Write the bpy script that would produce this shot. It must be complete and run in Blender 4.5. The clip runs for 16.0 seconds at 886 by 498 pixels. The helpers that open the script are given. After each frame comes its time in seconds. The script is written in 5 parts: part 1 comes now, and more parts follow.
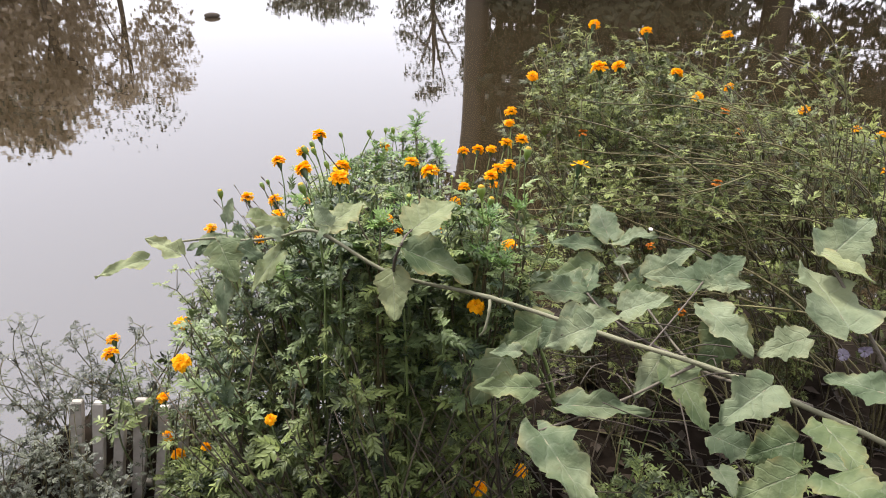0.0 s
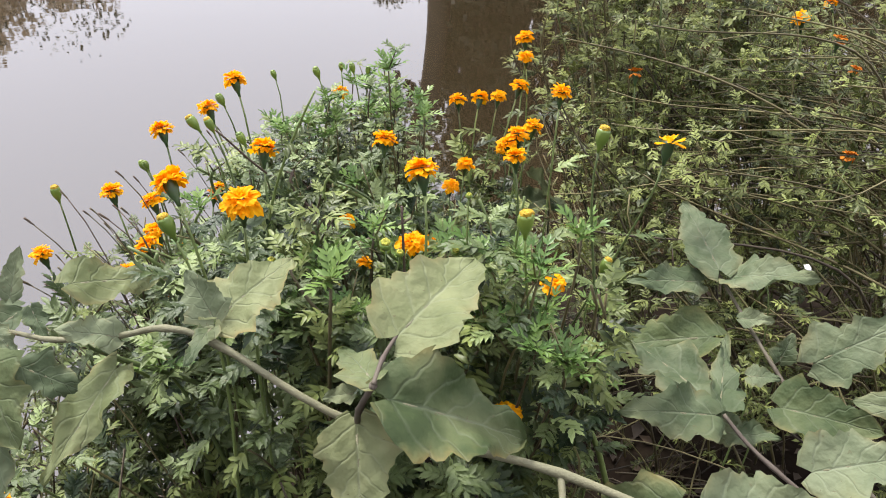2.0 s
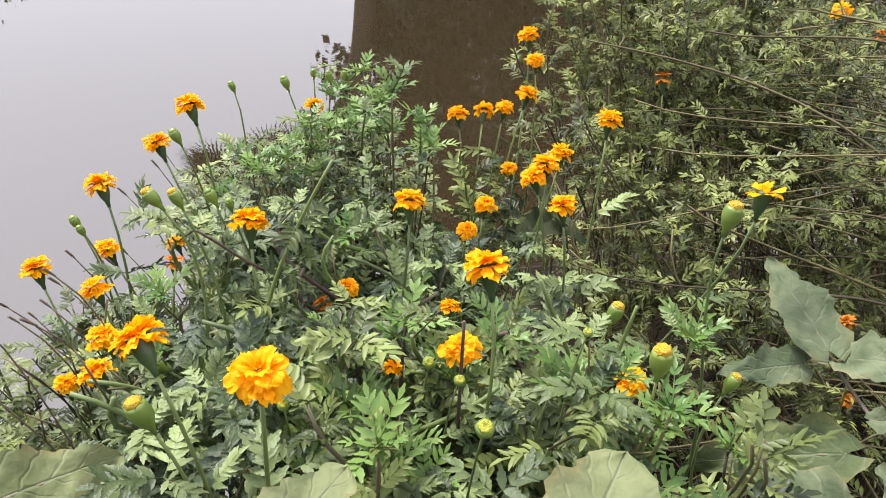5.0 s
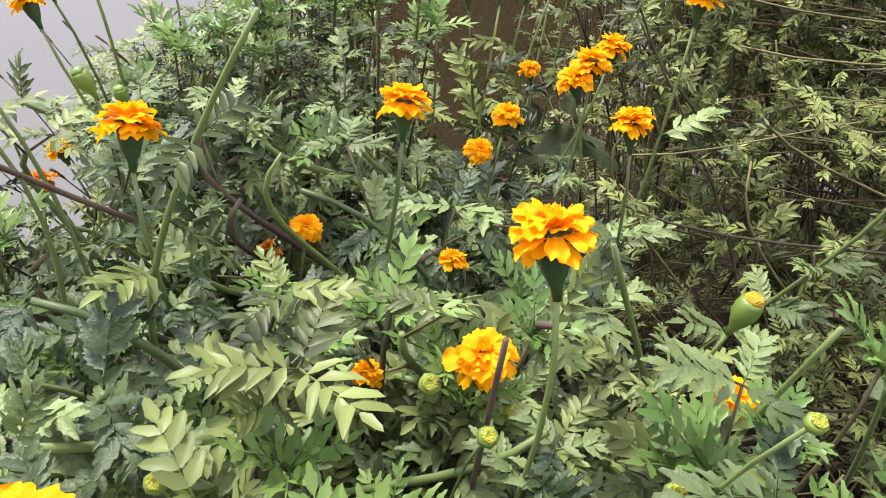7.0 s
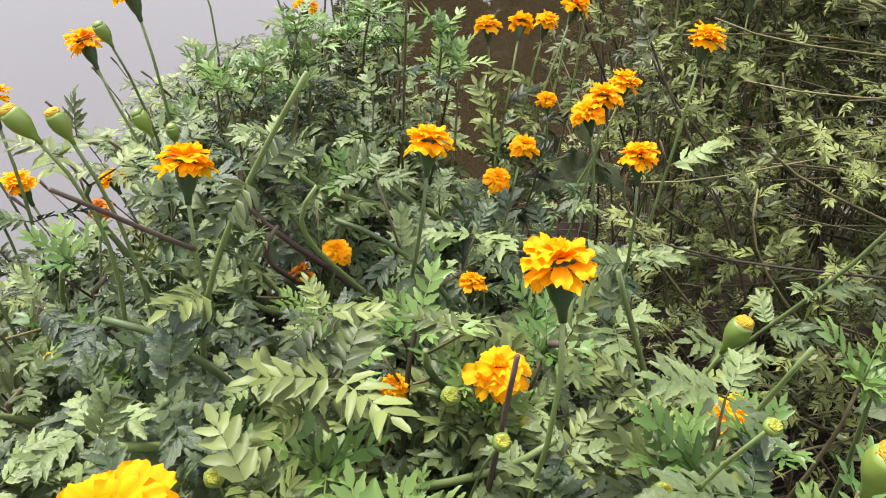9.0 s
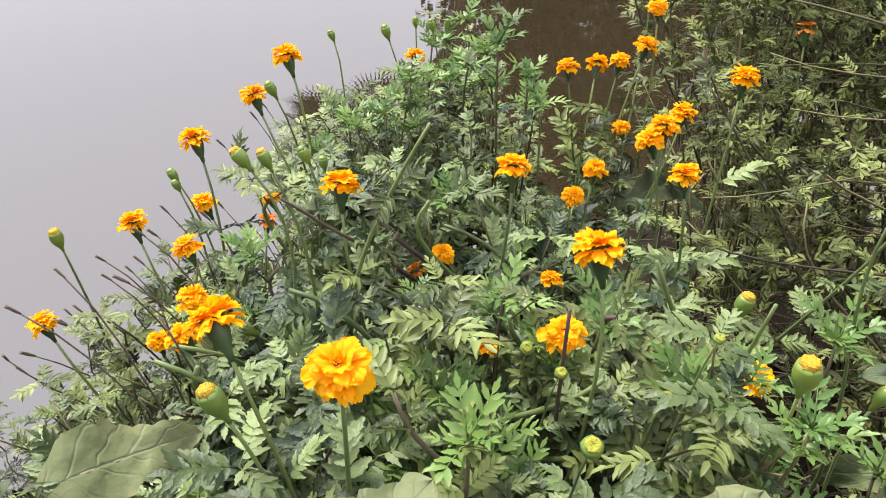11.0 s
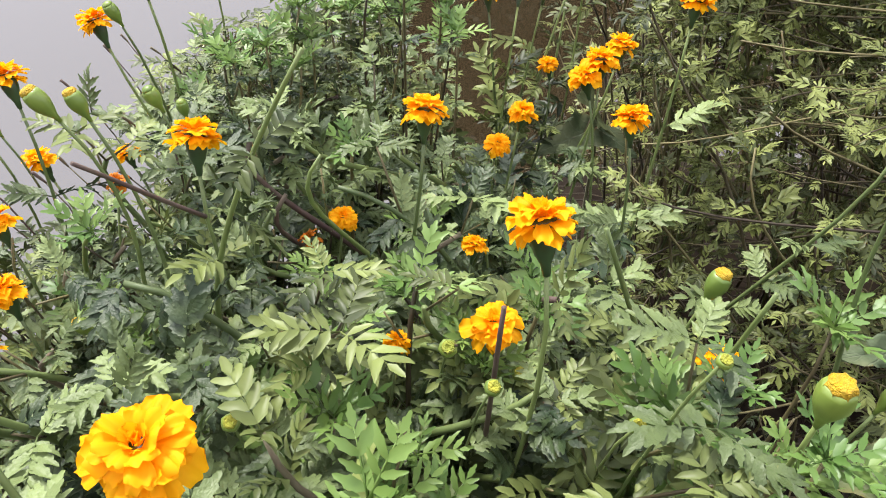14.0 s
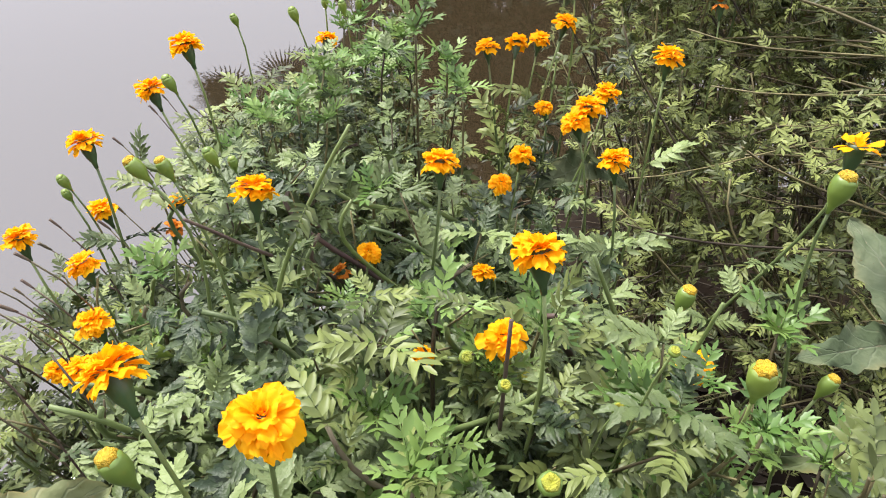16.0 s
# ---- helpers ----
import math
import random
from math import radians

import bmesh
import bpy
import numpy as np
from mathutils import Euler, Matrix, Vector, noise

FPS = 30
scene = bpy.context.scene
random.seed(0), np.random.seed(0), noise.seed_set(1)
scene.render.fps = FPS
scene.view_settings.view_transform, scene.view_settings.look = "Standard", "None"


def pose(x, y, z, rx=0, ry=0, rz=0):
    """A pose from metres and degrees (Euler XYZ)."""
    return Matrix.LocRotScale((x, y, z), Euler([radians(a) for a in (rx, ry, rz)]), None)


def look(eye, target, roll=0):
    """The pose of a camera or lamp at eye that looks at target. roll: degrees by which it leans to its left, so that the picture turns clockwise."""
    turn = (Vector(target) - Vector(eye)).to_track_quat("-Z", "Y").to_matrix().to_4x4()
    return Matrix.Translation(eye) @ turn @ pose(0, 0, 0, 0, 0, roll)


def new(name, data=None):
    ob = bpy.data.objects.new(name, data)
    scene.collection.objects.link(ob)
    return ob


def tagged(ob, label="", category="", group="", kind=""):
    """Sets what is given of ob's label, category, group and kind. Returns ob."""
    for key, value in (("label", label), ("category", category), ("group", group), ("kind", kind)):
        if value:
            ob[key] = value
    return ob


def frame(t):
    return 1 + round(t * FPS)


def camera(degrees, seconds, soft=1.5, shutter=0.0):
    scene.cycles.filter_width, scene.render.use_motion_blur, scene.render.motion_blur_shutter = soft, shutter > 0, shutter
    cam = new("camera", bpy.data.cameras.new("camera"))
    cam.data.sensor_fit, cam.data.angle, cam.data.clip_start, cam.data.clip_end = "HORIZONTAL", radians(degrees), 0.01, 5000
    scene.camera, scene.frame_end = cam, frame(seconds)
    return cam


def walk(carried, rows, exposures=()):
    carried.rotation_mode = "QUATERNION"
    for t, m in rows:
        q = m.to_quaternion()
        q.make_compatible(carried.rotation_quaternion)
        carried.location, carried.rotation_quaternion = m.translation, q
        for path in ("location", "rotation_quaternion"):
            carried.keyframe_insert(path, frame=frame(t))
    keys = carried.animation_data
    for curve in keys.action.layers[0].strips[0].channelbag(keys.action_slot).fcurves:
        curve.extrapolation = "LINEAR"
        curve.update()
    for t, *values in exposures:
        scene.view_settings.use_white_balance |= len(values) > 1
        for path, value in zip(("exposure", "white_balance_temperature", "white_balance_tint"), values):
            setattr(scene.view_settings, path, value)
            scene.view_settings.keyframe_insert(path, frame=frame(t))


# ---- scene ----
cam = camera(64.0, 16.0, soft=1.0)
METRES, EYE, TILT, LEAN, TURN = 2.2, 1.5, -25.0, 0.0, 0.0
ROWS = [
    (0.0, 0.0, 0.0, 0.0, 0.0, 0.0, 0.0),
    (0.5, -0.0222, 0.0086, -0.0056, -3.75, -0.2, 1.98),
    (1.0, -0.0296, 0.0965, 0.0243, -3.29, -3.42, 0.89),
    (1.5, -0.0203, 0.2232, 0.0627, -2.96, -6.76, 0.91),
    (2.0, -0.0184, 0.2909, 0.0746, -2.86, -7.14, 0.28),
    (2.5, -0.0201, 0.3265, 0.0769, -4.06, -9.07, 0.82),
    (3.0, -0.0332, 0.3118, 0.0835, -4.82, -8.75, 1.82),
    (3.5, -0.0691, 0.2745, 0.0665, -7.99, -9.21, 0.86),
    (4.0, -0.0794, 0.2839, 0.0698, -9.98, -9.72, 1.89),
    (4.5, -0.0692, 0.3398, 0.1002, -8.56, -9.46, 2.24),
    (7.0, -0.0531, 0.5182, 0.1063, -9.36, -17.32, -1.36),
    (7.5, -0.0567, 0.5309, 0.1094, -8.33, -17.71, -0.39),
    (8.0, -0.0499, 0.5314, 0.1113, -10.25, -16.93, -0.49),
    (10.5, -0.0678, 0.4302, 0.12, -0.83, -14.65, -0.64),
    (11.0, -0.0602, 0.4251, 0.1241, -0.21, -13.98, 0.8),
    (11.5, -0.0421, 0.4316, 0.1067, -1.03, -16.11, 0.14),
    (12.0, -0.0443, 0.4556, 0.1117, -4.05, -17.83, 1.39),
    (12.5, -0.0525, 0.4547, 0.1108, -3.44, -18.13, 0.55),
    (13.0, -0.0563, 0.4511, 0.1138, -3.25, -17.05, 0.66),
    (13.5, -0.0559, 0.4513, 0.1162, -3.06, -16.52, 0.41),
    (14.0, -0.0523, 0.4872, 0.116, -6.88, -18.46, 0.47),
    (14.5, -0.0549, 0.4999, 0.1171, -6.39, -17.81, 1.32),
    (15.0, -0.0566, 0.4878, 0.1215, -5.82, -15.98, 0.7),
    (15.5, -0.0598, 0.4641, 0.1257, -6.96, -16.36, 2.47),
    (16.0, -0.0614, 0.4453, 0.1297, -7.04, -16.1, 2.18),
]
walk(cam, [(t, pose(0, 0, EYE, TILT, LEAN, TURN) @ pose(METRES * x, METRES * y, METRES * z, 90 + pitch, roll, yaw)) for t, x, y, z, yaw, pitch, roll in ROWS],
     exposures=((0.0, 0.38), (0.5, 0.26), (1.0, 0.22), (2.0, 0.3), (4.0, 0.37), (7.0, 0.44), (11.0, 0.39), (16.0, 0.41)))


# ---- sky, sun ----
world = bpy.data.worlds.new("overcast_sky")
scene.world = world
world.use_nodes = True
wn, wl = world.node_tree.nodes, world.node_tree.links
wn.clear()
w_out = wn.new("ShaderNodeOutputWorld")
w_bg = wn.new("ShaderNodeBackground")
w_sky = wn.new("ShaderNodeTexSky")
w_sky.sky_type, w_sky.sun_disc = "NISHITA", False
w_sky.sun_elevation, w_sky.sun_rotation = radians(58), radians(-35)
w_scale = wn.new("ShaderNodeMix")
w_scale.data_type, w_scale.blend_type = "RGBA", "MIX"
w_scale.inputs[0].default_value = 0.88
w_scale.inputs[7].default_value = (18.2, 18.0, 19.9, 1.0)
wl.new(w_sky.outputs[0], w_scale.inputs[6])
wl.new(w_scale.outputs[2], w_bg.inputs[0])
w_bg.inputs[1].default_value = 0.09
wl.new(w_bg.outputs[0], w_out.inputs[0])

sun = new("sun", bpy.data.lights.new("sun", "SUN"))
sun.data.energy, sun.data.angle, sun.data.color = 5.0, radians(12), (1.0, 0.96, 0.9)
sun.matrix_world = look((-5.0, 7.0, 13.0), (0, 0, 0))


# ---- materials ----
def material(name, colour, rough=0.6, metal=0.0, vary=None, amount=0.5, source="object", grain=40.0, grain_amount=0.25,
             bump=0.0, bump_scale=80.0, through_light=0.0, spec=0.5):
    """Principled base with a second colour mixed in per piece and by two scales of noise; through_light lets leaves glow."""
    m = bpy.data.materials.new(name)
    m.use_nodes = True
    n, l = m.node_tree.nodes, m.node_tree.links
    p = n["Principled BSDF"]
    p.inputs["Roughness"].default_value, p.inputs["Metallic"].default_value = rough, metal
    p.inputs["Specular IOR Level"].default_value = spec
    coord = n.new("ShaderNodeTexCoord")
    geo = n.new("ShaderNodeNewGeometry")
    noise_a = n.new("ShaderNodeTexNoise")
    noise_a.inputs["Scale"].default_value, noise_a.inputs["Detail"].default_value = grain, 4.0
    l.new(geo.outputs["Position"], noise_a.inputs["Vector"])
    noise_b = n.new("ShaderNodeTexNoise")
    noise_b.inputs["Scale"].default_value, noise_b.inputs["Detail"].default_value = grain * 0.12, 3.0
    l.new(geo.outputs["Position"], noise_b.inputs["Vector"])
    mix = n.new("ShaderNodeMix")
    mix.data_type = "RGBA"
    mix.inputs[6].default_value = (*colour, 1)
    mix.inputs[7].default_value = (*(vary or [c * 0.6 for c in colour]), 1)
    # weight = piece * amount + (fine + broad - 1) * grain_amount
    add = n.new("ShaderNodeMath")
    add.operation = "ADD"
    l.new(noise_a.outputs[0], add.inputs[0])
    l.new(noise_b.outputs[0], add.inputs[1])
    less = n.new("ShaderNodeMath")
    less.operation = "SUBTRACT"
    l.new(add.outputs[0], less.inputs[0])
    less.inputs[1].default_value = 0.9
    times = n.new("ShaderNodeMath")
    times.operation = "MULTIPLY"
    l.new(less.outputs[0], times.inputs[0])
    times.inputs[1].default_value = grain_amount * 3
    piece = n.new("ShaderNodeMath")
    piece.operation = "MULTIPLY"
    piece.inputs[1].default_value = amount
    if source == "object":
        info = n.new("ShaderNodeObjectInfo")
        l.new(info.outputs["Random"], piece.inputs[0])
    elif source == "leaf":
        # mostly one tint for a whole leaf, a little for each leaflet
        tint = n.new("ShaderNodeAttribute")
        tint.attribute_name = "tint"
        both_tints = n.new("ShaderNodeMix")
        both_tints.inputs[0].default_value = 0.22
        l.new(tint.outputs["Fac"], both_tints.inputs[2])
        l.new(geo.outputs["Random Per Island"], both_tints.inputs[3])
        l.new(both_tints.outputs[0], piece.inputs[0])
    else:
        l.new(geo.outputs["Random Per Island"], piece.inputs[0])
    if through_light and amount > 0.8:
        # most leaves dark, few pale
        skew = n.new("ShaderNodeMath")
        skew.operation = "POWER"
        skew.inputs[1].default_value = 1.5
        l.new(piece.inputs[0].links[0].from_socket, skew.inputs[0])
        l.new(skew.outputs[0], piece.inputs[0])
    both = n.new("ShaderNodeMath")
    both.operation, both.use_clamp = "ADD", True
    l.new(piece.outputs[0], both.inputs[0])
    l.new(times.outputs[0], both.inputs[1])
    l.new(both.outputs[0], mix.inputs[0])
    l.new(mix.outputs[2], p.inputs["Base Color"])
    if bump:
        b = n.new("ShaderNodeBump")
        b.inputs["Strength"].default_value, b.inputs["Distance"].default_value = bump, 0.004
        noise_c = n.new("ShaderNodeTexNoise")
        noise_c.inputs["Scale"].default_value, noise_c.inputs["Detail"].default_value = bump_scale, 5.0
        l.new(geo.outputs["Position"], noise_c.inputs["Vector"])
        l.new(noise_c.outputs[0], b.inputs["Height"])
        l.new(b.outputs[0], p.inputs["Normal"])
    if through_light:
        tr = n.new("ShaderNodeBsdfTranslucent")
        l.new(mix.outputs[2], tr.inputs[0])
        ms = n.new("ShaderNodeMixShader")
        ms.inputs[0].default_value = through_light
        l.new(p.outputs[0], ms.inputs[1])
        l.new(tr.outputs[0], ms.inputs[2])
        l.new(ms.outputs[0], n["Material Output"].inputs[0])
    return m


M_LEAF = material("marigold_leaf", (0.018, 0.036, 0.014), 0.43, vary=(0.198, 0.257, 0.092), amount=1.0, grain=60, through_light=0.07, spec=0.36, bump=0.25, bump_scale=500)
M_LEAF_FAR = material("marigold_leaf_massed", (0.012, 0.022, 0.007), 0.45, vary=(0.210, 0.255, 0.076), amount=1.0, source="leaf", grain=30, through_light=0.05, spec=0.28)
M_LEAF_PALE = material("straggling_leaf", (0.015, 0.024, 0.007), 0.45, vary=(0.265, 0.305, 0.09), amount=1.0, source="leaf", grain=30, through_light=0.12, spec=0.3)
M_LEAF_YOUNG = material("young_leaf", (0.08, 0.16, 0.035), 0.42, vary=(0.19, 0.29, 0.07), amount=0.9, grain=60, through_light=0.18, spec=0.4)
M_LEAF_DRY = material("waterside_leaf", (0.022, 0.026, 0.014), 0.5, vary=(0.1, 0.11, 0.06), amount=0.9, source="leaf", grain=30, through_light=0.1)
M_STEM = material("green_stem", (0.19, 0.25, 0.075), 0.5, vary=(0.08, 0.115, 0.04), amount=0.9, grain=25)
M_WOODY = material("woody_stem", (0.205, 0.18, 0.075), 0.6, vary=(0.042, 0.03, 0.017), amount=0.95, source="island", grain=30)
M_SPENT = material("spent_stalk", (0.085, 0.05, 0.045), 0.7, vary=(0.16, 0.15, 0.08), amount=0.6, grain=50)
M_DRY = material("dry_stalk", (0.11, 0.085, 0.055), 0.75, vary=(0.02, 0.015, 0.01), amount=0.95, source="island", grain=40)
M_PETAL = material("orange_petal", (0.97, 0.53, 0.008), 0.6, vary=(0.95, 0.43, 0.003), amount=0.6, source="island", grain=90, grain_amount=0.35, through_light=0.44, spec=0.15)
M_PETAL_OLD = material("faded_petal", (0.62, 0.2, 0.01), 0.6, vary=(0.4, 0.12, 0.015), amount=0.7, source="island", grain=90, through_light=0.2, spec=0.2)
M_CALYX = material("calyx", (0.045, 0.085, 0.03), 0.4, vary=(0.025, 0.045, 0.02), amount=0.5, grain=120)
M_BUD = material("bud_green", (0.19, 0.26, 0.045), 0.4, vary=(0.11, 0.18, 0.035), amount=0.8, grain=140)
M_BUD_TIP = material("bud_yellow", (0.7, 0.4, 0.01), 0.55, vary=(0.45, 0.32, 0.02), amount=0.5, grain=300, grain_amount=0.5, bump=0.8, bump_scale=900)
M_BUD_OPEN = material("bud_yellow_green", (0.42, 0.4, 0.035), 0.55, vary=(0.26, 0.32, 0.04), amount=0.5, grain=300, grain_amount=0.5, bump=0.8, bump_scale=900)
M_SOIL = material("dark_soil", (0.014, 0.01, 0.007), 0.9, vary=(0.034, 0.025, 0.017), amount=0.0, grain=18, grain_amount=0.5, bump=0.9, bump_scale=35, spec=0.05)
M_SLAT = material("weathered_slat", (0.47, 0.43, 0.375), 0.8, vary=(0.24, 0.21, 0.165), amount=0.5, grain=30, grain_amount=0.5, bump=0.5, bump_scale=60)
M_BARK = material("tree_bark", (0.09, 0.07, 0.05), 0.85, vary=(0.05, 0.04, 0.03), grain=8, bump=0.8, bump_scale=12)
M_TREE = material("tree_leaves", (0.04, 0.045, 0.02), 0.6, vary=(0.055, 0.055, 0.025), amount=0.9, source="island", grain=2, through_light=0.1)
# pale brown puts the haze over the mirrored trees into the leaf colour
M_TREE_BROWN = material("hazed_tree_leaves", (0.36, 0.285, 0.2), 0.7, vary=(0.2, 0.155, 0.1), amount=0.9, source="island", grain=2, through_light=0.3)
M_PURPLE = material("purple_corolla", (0.17, 0.14, 0.2), 0.5, vary=(0.32, 0.3, 0.36), amount=0.4, grain=150, through_light=0.2)
M_SPLASH = material("white_splash", (0.78, 0.78, 0.74), 0.7, vary=(0.55, 0.55, 0.5), amount=0.3, grain=200)
M_LITTER = material("leaf_litter", (0.09, 0.06, 0.035), 0.8, vary=(0.035, 0.024, 0.016), amount=1.0, source="island", grain=40)


def solanum_material(name, colour, pale, edge):
    """Dull felted leaf: pale midrib and side veins from the leaf's own coordinates, blotches, yellowing towards the rim."""
    m = bpy.data.materials.new(name)
    m.use_nodes = True
    n, l = m.node_tree.nodes, m.node_tree.links
    p = n["Principled BSDF"]
    p.inputs["Roughness"].default_value = 0.66
    p.inputs["Specular IOR Level"].default_value = 0.3
    uv = n.new("ShaderNodeUVMap")
    sep = n.new("ShaderNodeSeparateXYZ")
    l.new(uv.outputs[0], sep.inputs[0])

    def maths(op, a, b=None, clamp=False):
        q = n.new("ShaderNodeMath")
        q.operation, q.use_clamp = op, clamp
        for i, s in enumerate((a, b)):
            if s is None:
                continue
            if isinstance(s, (int, float)):
                q.inputs[i].default_value = s
            else:
                l.new(s, q.inputs[i])
        return q.outputs[0]

    side = maths("ABSOLUTE", maths("MULTIPLY", maths("SUBTRACT", sep.outputs[1], 0.5), 2.0))
    rib = maths("SUBTRACT", 1.0, maths("MULTIPLY", side, 15.0), True)
    bent = n.new("ShaderNodeTexNoise")
    bent.inputs["Scale"].default_value = 35.0
    bent_at = n.new("ShaderNodeNewGeometry")
    l.new(bent_at.outputs["Position"], bent.inputs["Vector"])
    wave = maths("FRACT", maths("ADD", maths("SUBTRACT", maths("MULTIPLY", sep.outputs[0], 5.0), maths("MULTIPLY", side, 1.3)), maths("MULTIPLY", bent.outputs[0], 0.9)))
    vein = maths("SUBTRACT", 1.0, maths("MULTIPLY", maths("ABSOLUTE", maths("SUBTRACT", wave, 0.5)), 10.0), True)
    veins = maths("MAXIMUM", rib, maths("MULTIPLY", vein, 0.55))
    geo = n.new("ShaderNodeNewGeometry")
    blot = n.new("ShaderNodeTexNoise")
    blot.inputs["Scale"].default_value, blot.inputs["Detail"].default_value = 28.0, 5.0
    l.new(geo.outputs["Position"], blot.inputs["Vector"])
    fine = n.new("ShaderNodeTexNoise")
    fine.inputs["Scale"].default_value, fine.inputs["Detail"].default_value = 260.0, 3.0
    l.new(geo.outputs["Position"], fine.inputs["Vector"])
    info = n.new("ShaderNodeObjectInfo")

    def blend(fac, a, b):
        q = n.new("ShaderNodeMix")
        q.data_type = "RGBA"
        l.new(fac, q.inputs[0])
        for i, s in ((6, a), (7, b)):
            if isinstance(s, tuple):
                q.inputs[i].default_value = (*s, 1)
            else:
                l.new(s, q.inputs[i])
        return q.outputs[2]

    f = maths("ADD", maths("MULTIPLY", blot.outputs[0], 2.4), maths("SUBTRACT", maths("MULTIPLY", info.outputs["Random"], 0.95), 1.25), True)
    c = blend(f, colour, pale)
    patch = n.new("ShaderNodeTexNoise")
    patch.inputs["Scale"].default_value, patch.inputs["Detail"].default_value = 13.0, 3.0
    l.new(geo.outputs["Position"], patch.inputs["Vector"])
    c = blend(maths("MULTIPLY", maths("SUBTRACT", maths("MULTIPLY", patch.outputs[0], 5.0), 2.6, True), 0.4), c, (0.25, 0.26, 0.13))
    rim = maths("MULTIPLY", maths("POWER", side, 6.0), maths("ADD", maths("MULTIPLY", blot.outputs[0], 3.4), -1.5), True)
    c = blend(rim, c, edge)
    c = blend(maths("MULTIPLY", maths("MULTIPLY", veins, blot.outputs[0]), 0.5), c, (0.31, 0.34, 0.25))
    spot = maths("MULTIPLY", maths("GREATER_THAN", fine.outputs[0], 0.7), 0.5)
    c = blend(spot, c, (0.12, 0.1, 0.05))
    l.new(c, p.inputs["Base Color"])
    b = n.new("ShaderNodeBump")
    b.inputs["Strength"].default_value, b.inputs["Distance"].default_value = 0.5, 0.002
    pucker = n.new("ShaderNodeTexNoise")
    pucker.inputs["Scale"].default_value, pucker.inputs["Detail"].default_value = 95.0, 2.0
    l.new(geo.outputs["Position"], pucker.inputs["Vector"])
    relief = maths("ADD", maths("MULTIPLY", fine.outputs[0], 0.35), maths("MULTIPLY", pucker.outputs[0], 2.2))
    l.new(maths("SUBTRACT", relief, veins), b.inputs["Height"])
    l.new(b.outputs[0], p.inputs["Normal"])
    tr = n.new("ShaderNodeBsdfTranslucent")
    l.new(c, tr.inputs[0])
    ms = n.new("ShaderNodeMixShader")
    ms.inputs[0].default_value = 0.22
    l.new(p.outputs[0], ms.inputs[1])
    l.new(tr.outputs[0], ms.inputs[2])
    l.new(ms.outputs[0], n["Material Output"].inputs[0])
    return m


M_SOL = solanum_material("felted_leaf", (0.075, 0.104, 0.05), (0.19, 0.222, 0.128), (0.22, 0.19, 0.08))
M_SOL_OLD = solanum_material("yellowing_leaf", (0.13, 0.155, 0.065), (0.25, 0.275, 0.135), (0.27, 0.2, 0.075))
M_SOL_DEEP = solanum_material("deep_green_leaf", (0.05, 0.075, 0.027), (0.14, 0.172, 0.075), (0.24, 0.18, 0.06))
M_SOL_STEM = material("felted_stem", (0.2, 0.19, 0.11), 0.7, vary=(0.14, 0.14, 0.085), amount=0.4, grain=40, grain_amount=0.4, bump=0.3, bump_scale=400)
M_SOL_DARK = material("purple_grey_stem", (0.085, 0.065, 0.052), 0.7, vary=(0.13, 0.115, 0.075), amount=0.5, grain=40, grain_amount=0.4)


def water_material():
    m = bpy.data.materials.new("muddy_water")
    m.use_nodes = True
    n, l = m.node_tree.nodes, m.node_tree.links
    p = n["Principled BSDF"]
    p.inputs["Base Color"].default_value = (0.03, 0.0215, 0.011, 1)
    p.inputs["Roughness"].default_value = 0.02
    p.inputs["IOR"].default_value = 2.66
    geo = n.new("ShaderNodeNewGeometry")
    scale = n.new("ShaderNodeVectorMath")
    scale.operation = "MULTIPLY"
    scale.inputs[1].default_value = (1.0, 2.6, 1.0)
    l.new(geo.outputs["Position"], scale.inputs[0])
    ripple = n.new("ShaderNodeTexNoise")
    ripple.inputs["Scale"].default_value, ripple.inputs["Detail"].default_value = 2.2, 3.0
    l.new(scale.outputs[0], ripple.inputs["Vector"])
    b = n.new("ShaderNodeBump")
    b.inputs["Strength"].default_value, b.inputs["Distance"].default_value = 0.009, 0.05
    l.new(ripple.outputs[0], b.inputs["Height"])
    l.new(b.outputs[0], p.inputs["Normal"])
    return m


M_WATER = water_material()


# ---- mesh helpers ----
def mesh_of(name, verts, faces, mat, smooth=True):
    me = bpy.data.meshes.new(name)
    me.from_pydata([tuple(v) for v in verts], [], faces)
    me.materials.append(mat)
    if smooth:
        me.polygons.foreach_set("use_smooth", [True] * len(me.polygons))
    me.update()
    return me


def part(name, me, parent, m=None, label="", kind=""):
    """Links a mesh as one object under a thing or part; m is its pose in the parent's space."""
    ob = new(name, me)
    ob.parent = parent
    ob.matrix_basis = m or Matrix()
    return tagged(ob, label, kind=kind)


def thing(name, at, label, category, group="", kind=""):
    ob = new(name)
    ob.location = at
    ob.empty_display_size = 0.05
    return tagged(ob, label, category, group, kind)


def bezier(p0, p1, p2, p3, n):
    out = []
    for i in range(n + 1):
        t = i / n
        out.append(p0 * (1 - t) ** 3 + p1 * (3 * t * (1 - t) ** 2) + p2 * (3 * t * t * (1 - t)) + p3 * t ** 3)
    return out


